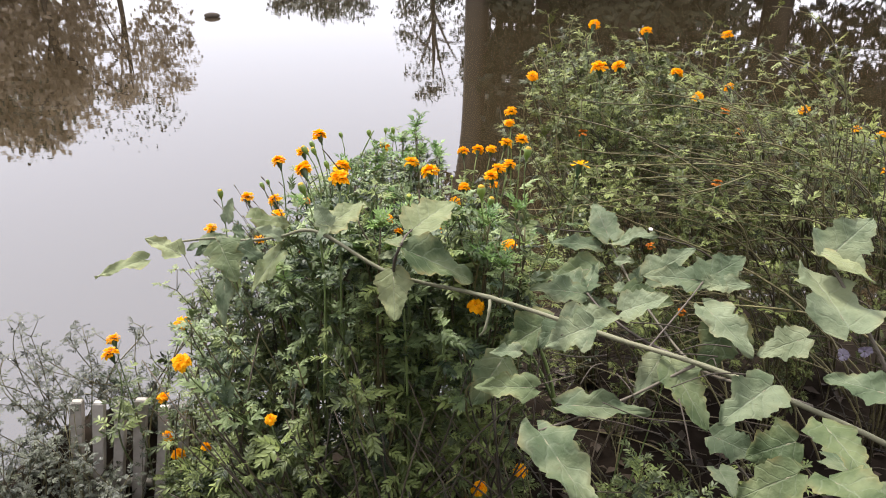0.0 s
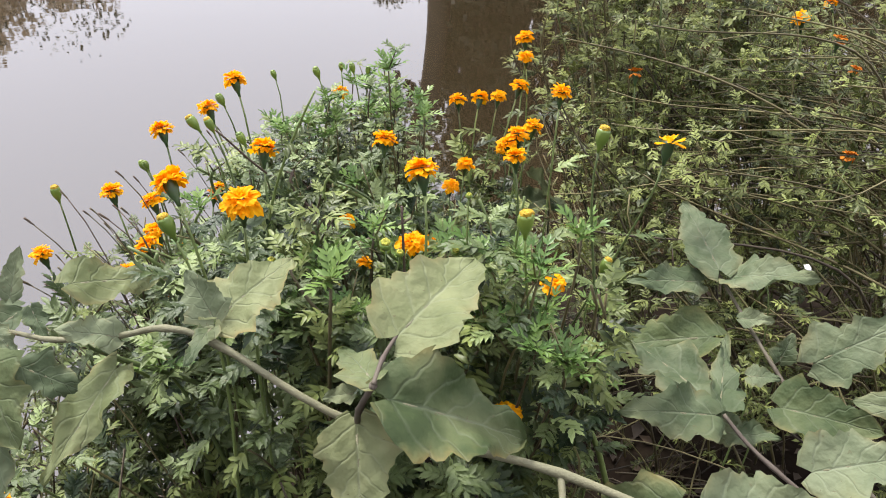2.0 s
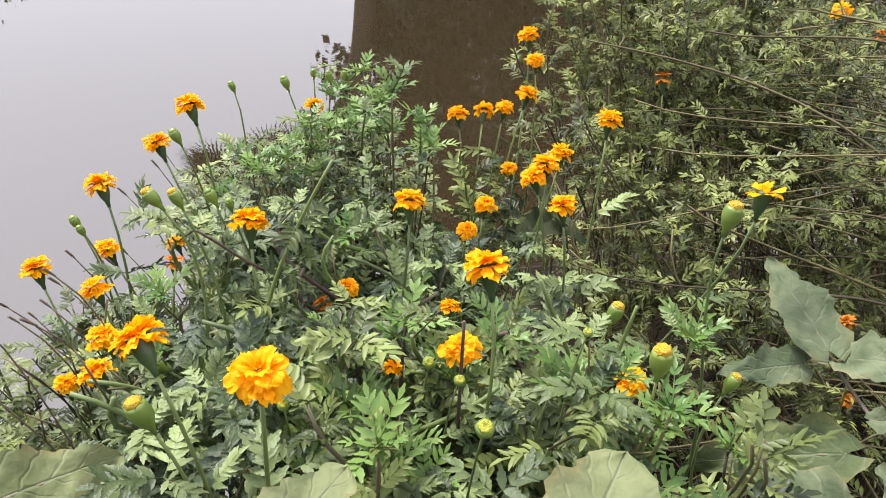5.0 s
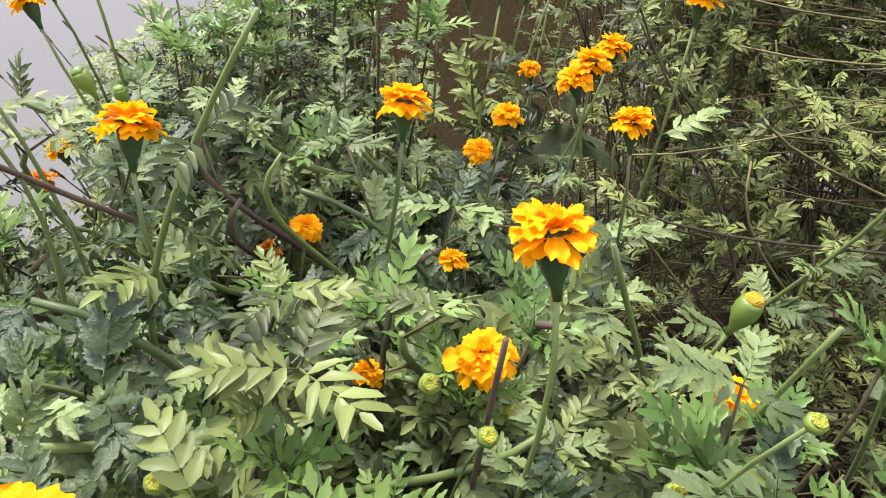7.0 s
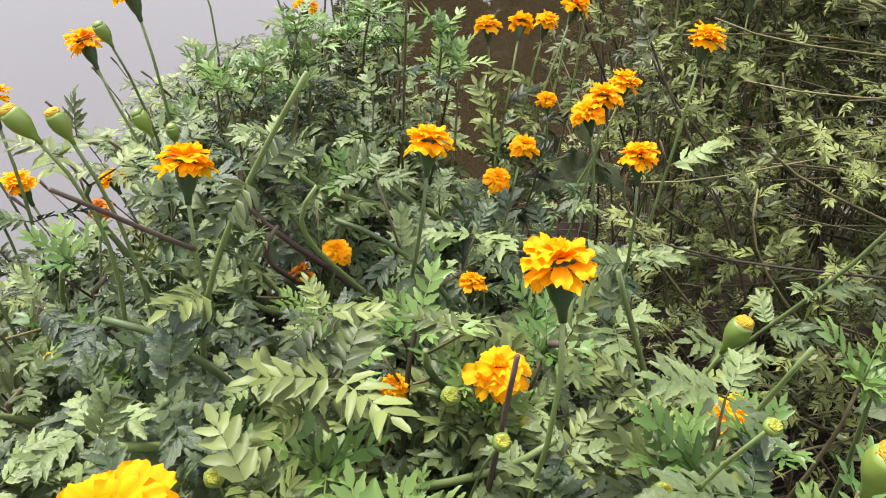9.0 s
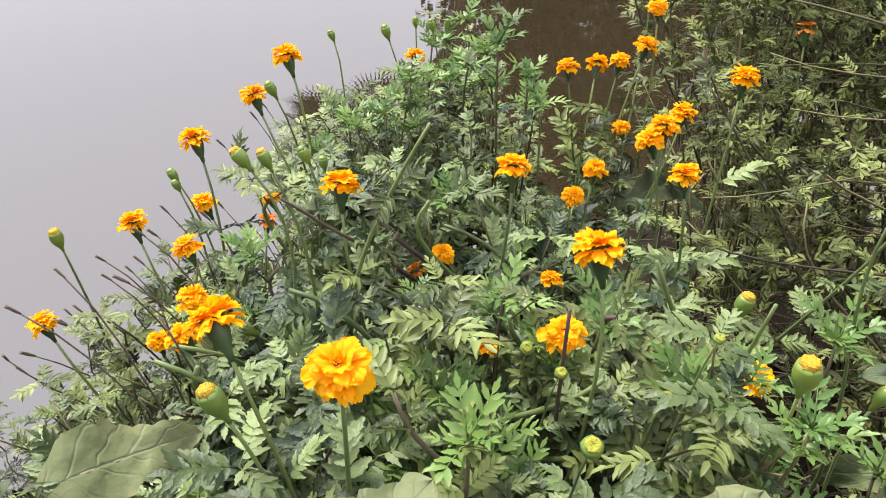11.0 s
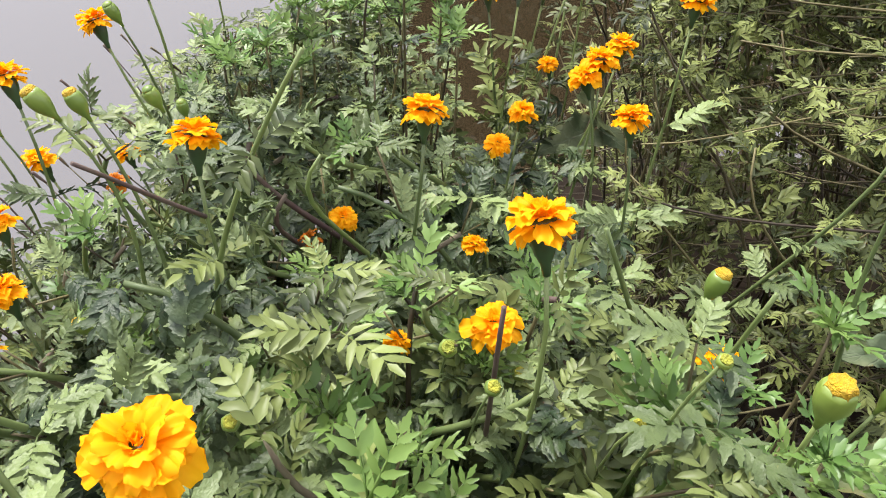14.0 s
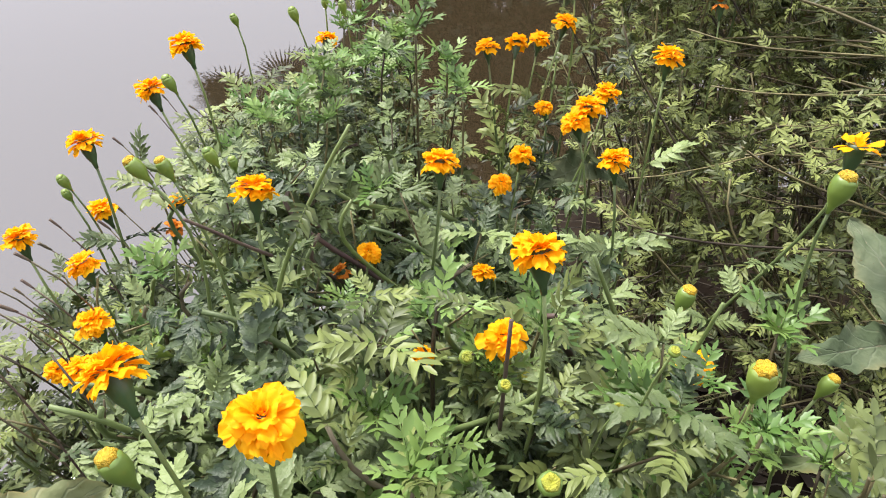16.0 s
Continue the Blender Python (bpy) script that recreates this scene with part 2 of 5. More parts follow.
def tube(path, radii, sides=6, verts=None, faces=None):
    """A swept tube with a closed end; appends to verts and faces if they are given."""
    verts = [] if verts is None else verts
    faces = [] if faces is None else faces
    start = len(verts)
    side = Vector((1, 0, 0))
    for i, p in enumerate(path):
        d = (path[min(i + 1, len(path) - 1)] - path[max(i - 1, 0)]).normalized()
        side = side - d * side.dot(d)
        if side.length < 1e-4:
            side = d.orthogonal()
        side.normalize()
        other = d.cross(side)
        r = radii[i] if isinstance(radii, (list, tuple)) else radii
        for k in range(sides):
            a = 2 * math.pi * k / sides
            verts.append(p + (side * math.cos(a) + other * math.sin(a)) * r)
    for i in range(len(path) - 1):
        for k in range(sides):
            a, b = start + i * sides + k, start + i * sides + (k + 1) % sides
            faces.append((a, b, b + sides, a + sides))
    end = start + (len(path) - 1) * sides
    faces.append(tuple(range(end, end + sides)))
    faces.append(tuple(reversed(range(start, start + sides))))
    return verts, faces


def frame_of(axis, up, at, size=1.0):
    """A pose whose y runs along axis and whose z is as near to up as it can be."""
    y = axis.normalized()
    z = up - y * up.dot(y)
    z = z.normalized() if z.length > 1e-3 else y.orthogonal().normalized()
    x = y.cross(z)
    m = Matrix((x, y, z)).transposed().to_4x4()
    return Matrix.Translation(at) @ m @ Matrix.Scale(size, 4)


def axis_pose(axis, at, spin=0.0, size=1.0):
    """A pose whose z runs along axis."""
    q = Vector((0, 0, 1)).rotation_difference(axis.normalized())
    return Matrix.Translation(at) @ q.to_matrix().to_4x4() @ Matrix.Rotation(spin, 4, "Z") @ Matrix.Scale(size, 4)


# ---- marigold leaves: feathered, each leaflet toothed and folded ----
def feather(rng, pairs, length, slim, steps):
    verts, faces = [], []
    rachis = [Vector((0, length * s, -0.16 * length * s * s)) for s in ((0, 0.35, 0.7, 1) if steps > 4 else (0, 1))]
    tube(rachis, [0.0012, 0.0009, 0.0007, 0.0004] if steps > 4 else [0.001, 0.0005], 3, verts, faces)

    def leaflet(at, direction, size, width, up):
        m = frame_of(direction, up, at)
        fold, teeth = rng.uniform(0.05, 0.5), 0.14 if steps > 4 else (0.1 if steps > 2 else 0.0)
        droop = rng.uniform(-0.1, 0.5)
        start = len(verts)
        for i in range(steps + 1):
            s = i / steps
            w = width * (0.25 * (1 - s) + math.sin(math.pi * s ** 0.78)) * (1 + (teeth if i % 2 else -teeth))
            if i == steps:
                w = width * 0.06
            drop = -droop * size * s * s
            for k in (-1, 0, 1):
                verts.append(m @ Vector((k * w, size * s + abs(k) * size * (0.08 if i % 2 else 0.0), drop + abs(k) * w * fold)))
        for i in range(steps):
            a = start + i * 3
            faces.append((a, a + 1, a + 4, a + 3))
            faces.append((a + 1, a + 2, a + 5, a + 4))

    up = Vector((0, 0, 1))
    for i in range(pairs):
        s = 0.16 + 0.7 * i / max(1, pairs - 1)
        at = Vector((0, length * s, -0.16 * length * s * s))
        size = length * (0.3 + 0.18 * math.sin(math.pi * (0.2 + 0.6 * s))) * rng.uniform(0.8, 1.15)
        for sign in (-1, 1):
            if rng.random() < 0.04:
                continue
            ang = radians(rng.uniform(42, 60) - 14 * s)
            d = Vector((sign * math.sin(ang), math.cos(ang), rng.uniform(-0.3, 0.35)))
            leaflet(at, d, size, size * slim * rng.uniform(0.85, 1.15), up + Vector((sign * -0.2, 0, 0)))
    leaflet(rachis[-1], Vector((0, 1, -0.2)), length * 0.36, length * 0.36 * slim * 1.1, up)
    return verts, faces


leaf_rng = random.Random(5)
LEAF_NEAR = [mesh_of("marigold_leaf", *feather(leaf_rng, p, 0.056, sl, 8), M_LEAF) for p, sl in ((5, 0.17), (5, 0.18), (6, 0.16), (5, 0.17), (6, 0.15), (6, 0.16))]
LEAF_YOUNG = [mesh_of("young_leaf", *feather(leaf_rng, 4, 0.034, sl, 6), M_LEAF_YOUNG) for sl in (0.14, 0.15, 0.17)]
LEAF_FAR = [feather(leaf_rng, p, 0.056, sl, 4) for p, sl in ((5, 0.17), (5, 0.15), (4, 0.19), (6, 0.15))]
LEAF_TINY = [feather(leaf_rng, p, 0.054, sl, 2) for p, sl in ((5, 0.16), (5, 0.14), (4, 0.17), (6, 0.14))]
LEAF_FAR, LEAF_TINY = [[(np.array([tuple(v) for v in vs]), fs) for vs, fs in q] for q in (LEAF_FAR, LEAF_TINY)]


class Heap:
    """Many leaves joined into one mesh."""

    def __init__(self):
        self.v, self.f, self.n, self.tints, self.rng = [], [], 0, [], random.Random(77)

    def add(self, shape, m):
        vs, fs = shape
        a = np.array(m)
        self.v.append(vs @ a[:3, :3].T + a[:3, 3])
        self.tints.append(np.full(len(vs), self.rng.random()))
        n = self.n
        self.f.extend([tuple(i + n for i in f) for f in fs])
        self.n += len(vs)

    def mesh(self, name, mat):
        me = mesh_of(name, np.vstack(self.v).tolist(), self.f, mat)
        me.attributes.new("tint", "FLOAT", "POINT").data.foreach_set("value", np.concatenate(self.tints))
        return me


# ---- marigold flowers and buds ----
def petal_shape(rng, length, width, rise, curl, at_radius, height):
    """A broad ruffled petal with a scalloped rim that leaves the centre at the angle rise and curls by curl."""
    verts, faces = [], []
    nu, nv = 5, 8
    wave, phase, rim, roll = rng.uniform(0.12, 0.3), rng.uniform(0, 6), rng.uniform(0, 6), rng.uniform(-0.4, 0.4)
    for i, s in enumerate((0.0, 0.25, 0.5, 0.72, 0.89, 1.0)):
        a = rise + curl * s
        r = at_radius + length * s * math.cos(rise + curl * s * 0.5)
        z = height + length * s * math.sin(rise + curl * s * 0.5)
        w = width * (0.3 + 0.7 * min(1.0, s * 1.3) ** 0.8) * (0.74 if i == nu else 1.0)
        for k in range(nv + 1):
            v = k / nv * 2 - 1
            notch = ((0.035 * math.cos(v * 7 + rim) - 0.06 * (1 - abs(v)) ** 3 - 0.06 * v * v) * (i == nu) - 0.07 * v ** 4 * (s > 0.7)) * length
            ruffle = wave * width * math.sin(v * 4.5 + phase) * s
            cup = 0.16 * width * v * v * s * (1 if wave > 0.2 else -0.8) + roll * v * w * s
            verts.append(Vector((v * w, r + notch * math.cos(a), z + notch * math.sin(a) + ruffle + cup)))
    for i in range(nu):
        for k in range(nv):
            a = i * (nv + 1) + k
            faces.append((a, a + 1, a + nv + 2, a + nv + 1))
    return verts, faces


def petals(rng, rows):
    """All petals of a head as separate (verts, faces): rows of count, length, width, rise, curl, radius, height."""
    out = []
    for count, length, width, rise, curl, radius, height in rows:
        off = rng.uniform(0, 1)
        for i in range(count):
            vs, fs = petal_shape(rng, length * rng.uniform(0.7, 1.14), width * rng.uniform(0.8, 1.2), radians(rise + rng.uniform(-16, 16)),
                                 radians(curl + rng.uniform(-15, 15)), radius, height + rng.uniform(-0.0008, 0.0008))
            turn = Matrix.Rotation(2 * math.pi * (i + off + rng.uniform(-0.16, 0.16)) / count, 3, "Z")
            out.append(([turn @ v for v in vs], fs))
    return out


def join(shapes):
    verts, faces = [], []
    for vs, fs in shapes:
        n = len(verts)
        verts += vs
        faces += [tuple(i + n for i in f) for f in fs]
    return verts, faces


OUTER = ((9, 0.0172, 0.0057, -9, -30, 0.003, -0.0004), (8, 0.0158, 0.0055, 10, -42, 0.003, 0.0013))
INNER = ((9, 0.0142, 0.0052, 29, -55, 0.003, 0.0028), (8, 0.0124, 0.0047, 46, -66, 0.0028, 0.0042), (7, 0.01, 0.0042, 60, -62, 0.0023, 0.0054), (10, 0.0056, 0.002, 76, -20, 0.0024, 0.0066), (7, 0.0046, 0.0017, 84, -15, 0.0009, 0.0068))
STAR = ((6, 0.017, 0.0055, 18, -30, 0.003, 0.0), (4, 0.013, 0.004, 35, -30, 0.003, 0.002))
STAR_INNER = ((8, 0.006, 0.002, 70, -20, 0.002, 0.003),)


def lathe(profile, sides, ribs=0.0):
    verts, faces = [], []
    for r, z in profile:
        for k in range(sides):
            a = 2 * math.pi * k / sides
            q = r * (1 + ribs * (k % 2))
            verts.append(Vector((q * math.cos(a), q * math.sin(a), z)))
    for i in range(len(profile) - 1):
        for k in range(sides):
            a, b = i * sides + k, i * sides + (k + 1) % sides
            faces.append((a, b, b + sides, a + sides))
    faces.append(tuple(reversed(range(sides))))
    faces.append(tuple(range((len(profile) - 1) * sides, len(profile) * sides)))
    return verts, faces


CALYX = mesh_of("calyx", *lathe(((0.0018, -0.026), (0.0026, -0.02), (0.005, -0.0145), (0.0066, -0.008), (0.0066, -0.001), (0.0074, 0.0022)), 10, 0.05), M_CALYX)
BUD = mesh_of("bud", *lathe(((0.0013, -0.009), (0.0022, -0.004), (0.0046, 0.001), (0.0066, 0.006), (0.0071, 0.0105), (0.0066, 0.0145), (0.0058, 0.0168)), 12, 0.06), M_BUD)
BUD_TIP = mesh_of("bud_tip", *lathe(((0.005, 0.0156), (0.0048, 0.0178), (0.0041, 0.0196), (0.003, 0.0206), (0.0022, 0.0196), (0.001, 0.0204)), 14, 0.22), M_BUD_TIP)
BUD_CLOSED = mesh_of("bud_tip", *lathe(((0.0056, 0.0164), (0.0047, 0.0186), (0.003, 0.02), (0.001, 0.0205)), 10, 0.12), M_BUD)
BUD_SMALL = mesh_of("bud", *lathe(((0.0012, -0.004), (0.004, 0.0), (0.0062, 0.003), (0.0064, 0.006), (0.0052, 0.0085)), 10, 0.08), M_BUD)
BUD_SMALL_TIP = mesh_of("bud_tip", *lathe(((0.005, 0.0082), (0.0042, 0.0098), (0.002, 0.0098), (0.001, 0.0088)), 10, 0.1), M_BUD_OPEN)
SPENT = mesh_of("spent_head", *lathe(((0.001, -0.004), (0.0014, 0.0), (0.0019, 0.006), (0.0017, 0.012), (0.0021, 0.016), (0.0008, 0.0155)), 7, 0.12), M_SPENT)

head_rng = random.Random(11)
HEADS = [mesh_of("flower", *join(petals(head_rng, OUTER + INNER)), M_PETAL) for _ in range(5)]
CORES = [mesh_of("flower", *join(petals(head_rng, INNER)), M_PETAL) for _ in range(3)]
RAYS = [[mesh_of("petal", vs, fs, M_PETAL) for vs, fs in petals(head_rng, OUTER)] for _ in range(3)]
STAR_HEAD = mesh_of("flower", *join(petals(head_rng, STAR + STAR_INNER)), M_PETAL)
OLD_HEADS = [mesh_of("flower", *join(petals(head_rng, ((7, 0.013, 0.005, 0, -80, 0.003, 0.0),) + INNER[1:])), M_PETAL_OLD) for _ in range(2)]


# ---- ground, water ----
WATER_Z = -0.3


def bank(x, y):
    """Height of the ground: this bank and an added unseen rise behind it, the river bed, the far bank."""
    shore = 2.35 + 0.9 * max(0.0, min(1.0, (x + 0.05) / 0.6)) + 0.08 * math.sin(x * 1.7) - 0.25 * max(0.0, min(1.0, (-x - 0.6) / 0.8))
    z = 0.3 * math.exp(-((x + 0.92) / 0.4) ** 2 - ((y - 1.62) / 0.12) ** 2) + 0.02 * math.sin(x * 5.1 + y * 3.3) + 0.015 * math.sin(x * 11 - y * 7)
    near = max(0.0, min(1.0, (y - shore + 0.75) / 1.3))
    far = max(0.0, min(1.0, (y - 25.5) / 2.0))
    # added rise out of view that cuts low sky light on the plants
    sky_block = max(0.0, min(1.0, (-2.4 - y) / 6.0))
    return z - 0.75 * near * near * (3 - 2 * near) + 1.1 * far * far * (3 - 2 * far) + 5.5 * sky_block * sky_block * (3 - 2 * sky_block)


def stretched(lo, hi, fine_lo, fine_hi, step):
    inner = list(np.arange(fine_lo, fine_hi + step / 2, step))
    left = [fine_lo - (fine_lo - lo) * (i / 14) ** 3 for i in range(14, 0, -1)]
    right = [fine_hi + (hi - fine_hi) * (i / 14) ** 3 for i in range(1, 15)]
    return left + inner + right


gx, gy = stretched(-400, 400, -2.5, 3.0, 0.08), stretched(-300, 900, -1.0, 4.0, 0.08)
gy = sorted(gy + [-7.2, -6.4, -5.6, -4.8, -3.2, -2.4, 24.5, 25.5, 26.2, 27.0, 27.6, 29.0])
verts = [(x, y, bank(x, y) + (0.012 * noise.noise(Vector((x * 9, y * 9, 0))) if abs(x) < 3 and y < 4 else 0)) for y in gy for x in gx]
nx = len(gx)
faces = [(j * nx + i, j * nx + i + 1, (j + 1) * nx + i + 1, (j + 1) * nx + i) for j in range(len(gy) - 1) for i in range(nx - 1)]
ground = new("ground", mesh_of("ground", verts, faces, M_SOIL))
tagged(ground, "dark damp soil of a river bank, under the plants", "ground", kind="structure")

water = new("water", mesh_of("water", [(-400, 1.3, WATER_Z), (400, 1.3, WATER_Z), (400, 27.5, WATER_Z), (-400, 27.5, WATER_Z)], [(0, 1, 2, 3)], M_WATER))
tagged(water, "still muddy brown river water mirroring a pale overcast sky", "water", kind="structure")


# ---- trees beyond the water, seen as mirror images ----
def leaf_cloud(rng, clumps, per_clump, size, mat, name):
    """Crown: many small pointed leaves gathered round clump centres (x, y, z, radius)."""
    verts, faces = [], []
    for cx, cy, cz, r in clumps:
        for _ in range(per_clump):
            d = Vector((rng.gauss(0, 1), rng.gauss(0, 1), rng.gauss(0, 0.8)))
            p = Vector((cx, cy, cz)) + d.normalized() * r * rng.random() ** 0.45
            a = Vector((rng.gauss(0, 1), rng.gauss(0, 1), rng.gauss(-0.5, 0.7))).normalized()
            b = a.orthogonal().normalized()
            s = size * rng.uniform(0.6, 1.3)
            n = len(verts)
            verts += [p, p + a * s * 0.5 + b * s * 0.28, p + a * s, p + a * s * 0.5 - b * s * 0.28]
            faces.append((n, n + 1, n + 2, n + 3))
    return mesh_of(name, verts, faces, mat, False)


def tree(at, height, crown, seed, label, leaf=0.2, per_clump=130, low=0.2, clumps=40, lean=0.0, mat=None):
    rng = random.Random(seed)
    t = thing("tree", at, label, "tree", "trees on the far bank")
    trunk = [Vector((lean * height * s * s, 0.15 * math.sin(s * 4), -0.6 + (height * 0.8 + 0.6) * s)) for s in [i / 8 for i in range(9)]]
    part("trunk", mesh_of("trunk", *tube(trunk, [0.026 * height * (1 - 0.75 * i / 8) for i in range(9)], 10), M_BARK), t)
    centres = []
    for i in range(clumps):
        a, s = rng.uniform(0, 6.283), rng.random()
        z = height * (low + (0.97 - low) * s)
        r = crown * math.sqrt(rng.random()) * (0.55 + 0.75 * math.sin(math.pi * min(1, 0.15 + s * 0.8)))
        centres.append((lean * height * s + r * math.cos(a), r * math.sin(a) * 0.7, z, crown * rng.uniform(0.2, 0.36)))
    for i in range(7):
        cx, cy, cz, _ = centres[i * 5 % clumps]
        foot = trunk[3 + i % 5]
        mid = foot.lerp(Vector((cx, cy, cz)), 0.5) + Vector((0, 0, 0.06 * height))
        limb = bezier(foot, mid, mid, Vector((cx, cy, cz)), 6)
        part("limb", mesh_of("limb", *tube(limb, [0.014 * height * (1 - 0.8 * k / 6) for k in range(7)], 6), M_BARK), t)
    part("crown", leaf_cloud(rng, centres, per_clump, leaf, mat or M_TREE, "crown"), t, kind="stuff")
    return t


# a dense wall of tall trees to one side, lower spreading ones to the other, thin ones between
TALL = "tall dense dark green tree standing over the river"
tree((6.9, 28.2, 0.3), 22.0, 4.2, 1, TALL, 0.5, 150, 0.0, 170)
tree((13.5, 30.0, 0.3), 24.0, 6.2, 2, TALL, 0.6, 130, 0.06, 130)
tree((22.5, 29.0, 0.3), 23.0, 6.4, 3, TALL, 0.65, 120, 0.03, 120)
tree((3.9, 28.0, 0.3), 17.0, 2.1, 14, "slender dense tree at the water's edge", 0.36, 120, 0.0, 230)
tree((10.0, 33.0, 0.3), 26.0, 7.4, 4, TALL, 0.7, 130, 0.1, 90)
tree((33.0, 31.0, 0.3), 23.0, 7.6, 12, TALL, 0.6, 90, 0.05, 90)
tree((2.2, 28.6, 0.3), 8.0, 1.0, 15, "young leafy tree beside a leaning palm", 0.25, 80, 0.0, 110)
SPREAD = "broad spreading tree on the far bank, haze put into its pale brown leaves"
tree((-17.6, 28.5, 0.3), 6.0, 3.2, 5, SPREAD, 0.3, 80, 0.0, 170, mat=M_TREE_BROWN)
tree((-12.6, 29.0, 0.3), 4.9, 2.0, 6, SPREAD, 0.22, 45, 0.0, 60, mat=M_TREE_BROWN)
tree((-15.0, 28.0, 0.3), 6.1, 3.4, 16, "thin leafy tree leaning over the river", 0.2, 30, 0.55, 26)
tree((-24.0, 29.0, 0.3), 8.0, 4.6, 7, SPREAD, 0.3, 110, 0.0, 90, mat=M_TREE_BROWN)
tree((-32.0, 30.0, 0.3), 9.0, 5.0, 13, SPREAD, 0.35, 120, 0.05, 60, mat=M_TREE_BROWN)
tree((-6.5, 40.0, 0.5), 2.3, 2.2, 8, "low bushy tree far beyond the river", 0.25, 80, 0.05, 40)
tree((-0.4, 30.0, 0.3), 4.6, 1.5, 9, "low leafy tree on the far bank", 0.2, 50, 0.05, 34)


def fan_palm(at, top, seed):
    rng = random.Random(seed)
    t = thing("palm_tree", at, "fan palm with a leaning trunk and spiky round leaves", "palm tree")
    top = Vector(top) - Vector(at)
    bends = [Vector((0, 0, -0.8)), Vector((-0.05, 0, 3.0)), Vector((-0.2, 0, 5.8)), Vector((-0.65, -0.2, 8.2)), Vector((-1.8, -0.6, 10.2)), top]
    trunk = []
    for i in range(5):
        before, after = bends[max(0, i - 1)], bends[min(5, i + 2)]
        piece = bezier(bends[i], bends[i] + (bends[i + 1] - before) * 0.16, bends[i + 1] - (after - bends[i]) * 0.16, bends[i + 1], 4)
        trunk += piece if i == 0 else piece[1:]
    part("trunk", mesh_of("trunk", *tube(trunk, [0.36 + 0.1 * (1 - i / 20) for i in range(21)], 10), M_BARK), t)
    for i in range(22):
        a = 2 * math.pi * i / 22 * 1.618 * 3
        up = rng.uniform(-0.7, 0.9)
        d = Vector((math.cos(a), math.sin(a) * 0.8, up)).normalized()
        stalk = rng.uniform(1.0, 2.0)
        hub = top + d * stalk
        verts, faces = tube([top, top + d * stalk * 0.5 + Vector((0, 0, 0.04)), hub], 0.045, 5)
        side = d.cross(Vector((0, 0, 1))).normalized()
        for k in range(34):
            b = radians(-140 + 280 * k / 33)
            e = (d * math.cos(b) + side * math.sin(b)).normalized()
            across = (side * math.cos(b) - d * math.sin(b)) * 0.055
            length = rng.uniform(1.4, 1.75)
            n = len(verts)
            mid = hub + e * length * 0.55 + Vector((0, 0, -0.02))
            tip = hub + e * length + Vector((0, 0, -0.22 * rng.random()))
            verts += [hub, mid + across, tip, mid - across]
            faces.append((n, n + 1, n + 2, n + 3))
        part("palm_leaf", mesh_of("palm_leaf", verts, faces, M_TREE, False), t)
    return t


fan_palm((1.3, 28.0, 0.4), (-3.4, 27.0, 12.6), 21)

# a piece of driftwood afloat
rng = random.Random(3)
verts, faces = tube([Vector((x, 0.03 * math.sin(x * 9), 0.03 * math.cos(x * 5))) for x in (-0.24, -0.2, -0.08, 0.06, 0.18, 0.24)], [0.02, 0.06, 0.085, 0.08, 0.055, 0.015], 9)
drift = new("driftwood", mesh_of("driftwood", verts, faces, M_BARK))
drift.scale = (0.65, 0.65, 0.65)
drift.location = (-4.64, 14.9, WATER_Z + 0.02)
tagged(drift, "short dark piece of wood afloat on the river", "driftwood")


# ---- marigold plants ----
# foliage height over the plan, a little below the flower heads: (x, y, z)
CANOPY = ((-0.5, 1.5, 0.66), (-0.42, 1.62, 0.74), (-0.3, 1.25, 0.96), (-0.2, 1.22, 0.99), (-0.05, 1.2, 0.985), (0.08, 1.24, 0.96), (0.16, 1.3, 0.82),
          (-0.25, 1.5, 0.94), (-0.1, 1.5, 0.94), (0.0, 1.45, 0.9), (0.08, 1.5, 0.83), (-0.33, 1.78, 0.82), (-0.15, 1.67, 0.88), (0.02, 1.65, 0.78),
          (0.14, 1.7, 0.64), (-0.2, 1.85, 0.83), (-0.06, 1.95, 0.82), (-0.04, 2.1, 0.74), (-0.2, 2.1, 0.74), (0.15, 1.85, 0.56), (0.25, 1.5, 0.58),
          (-0.38, 1.15, 0.86), (0.0, 1.1, 0.86), (-0.1, 2.3, 0.66), (-0.6, 1.35, 0.54), (-0.58, 1.62, 0.54), (0.08, 1.95, 0.6), (0.08, 2.2, 0.45))


def canopy(x, y):
    total = weight = 0.0
    for ax, ay, az in CANOPY:
        w = 1 / (0.002 + (x - ax) ** 2 + (y - ay) ** 2) ** 2
        total += w * az
        weight += w
    return total / weight


def along(xs, t):
    for (a, va), (b, vb) in zip(xs, xs[1:]):
        if t <= b:
            return va + (vb - va) * max(0.0, (t - a) / (b - a))
    return xs[-1][1]


LEFT_EDGE = ((1.1, -0.52), (1.5, -0.6), (1.8, -0.48), (2.1, -0.33), (2.35, -0.18))
RIGHT_EDGE = ((1.1, 0.14), (1.5, 0.2), (1.8, 0.2), (2.0, 0.1), (2.35, 0.04))


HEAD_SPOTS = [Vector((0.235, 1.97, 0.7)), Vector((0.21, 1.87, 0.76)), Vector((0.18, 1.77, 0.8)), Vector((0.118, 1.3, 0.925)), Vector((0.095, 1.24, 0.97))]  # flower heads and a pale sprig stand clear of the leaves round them


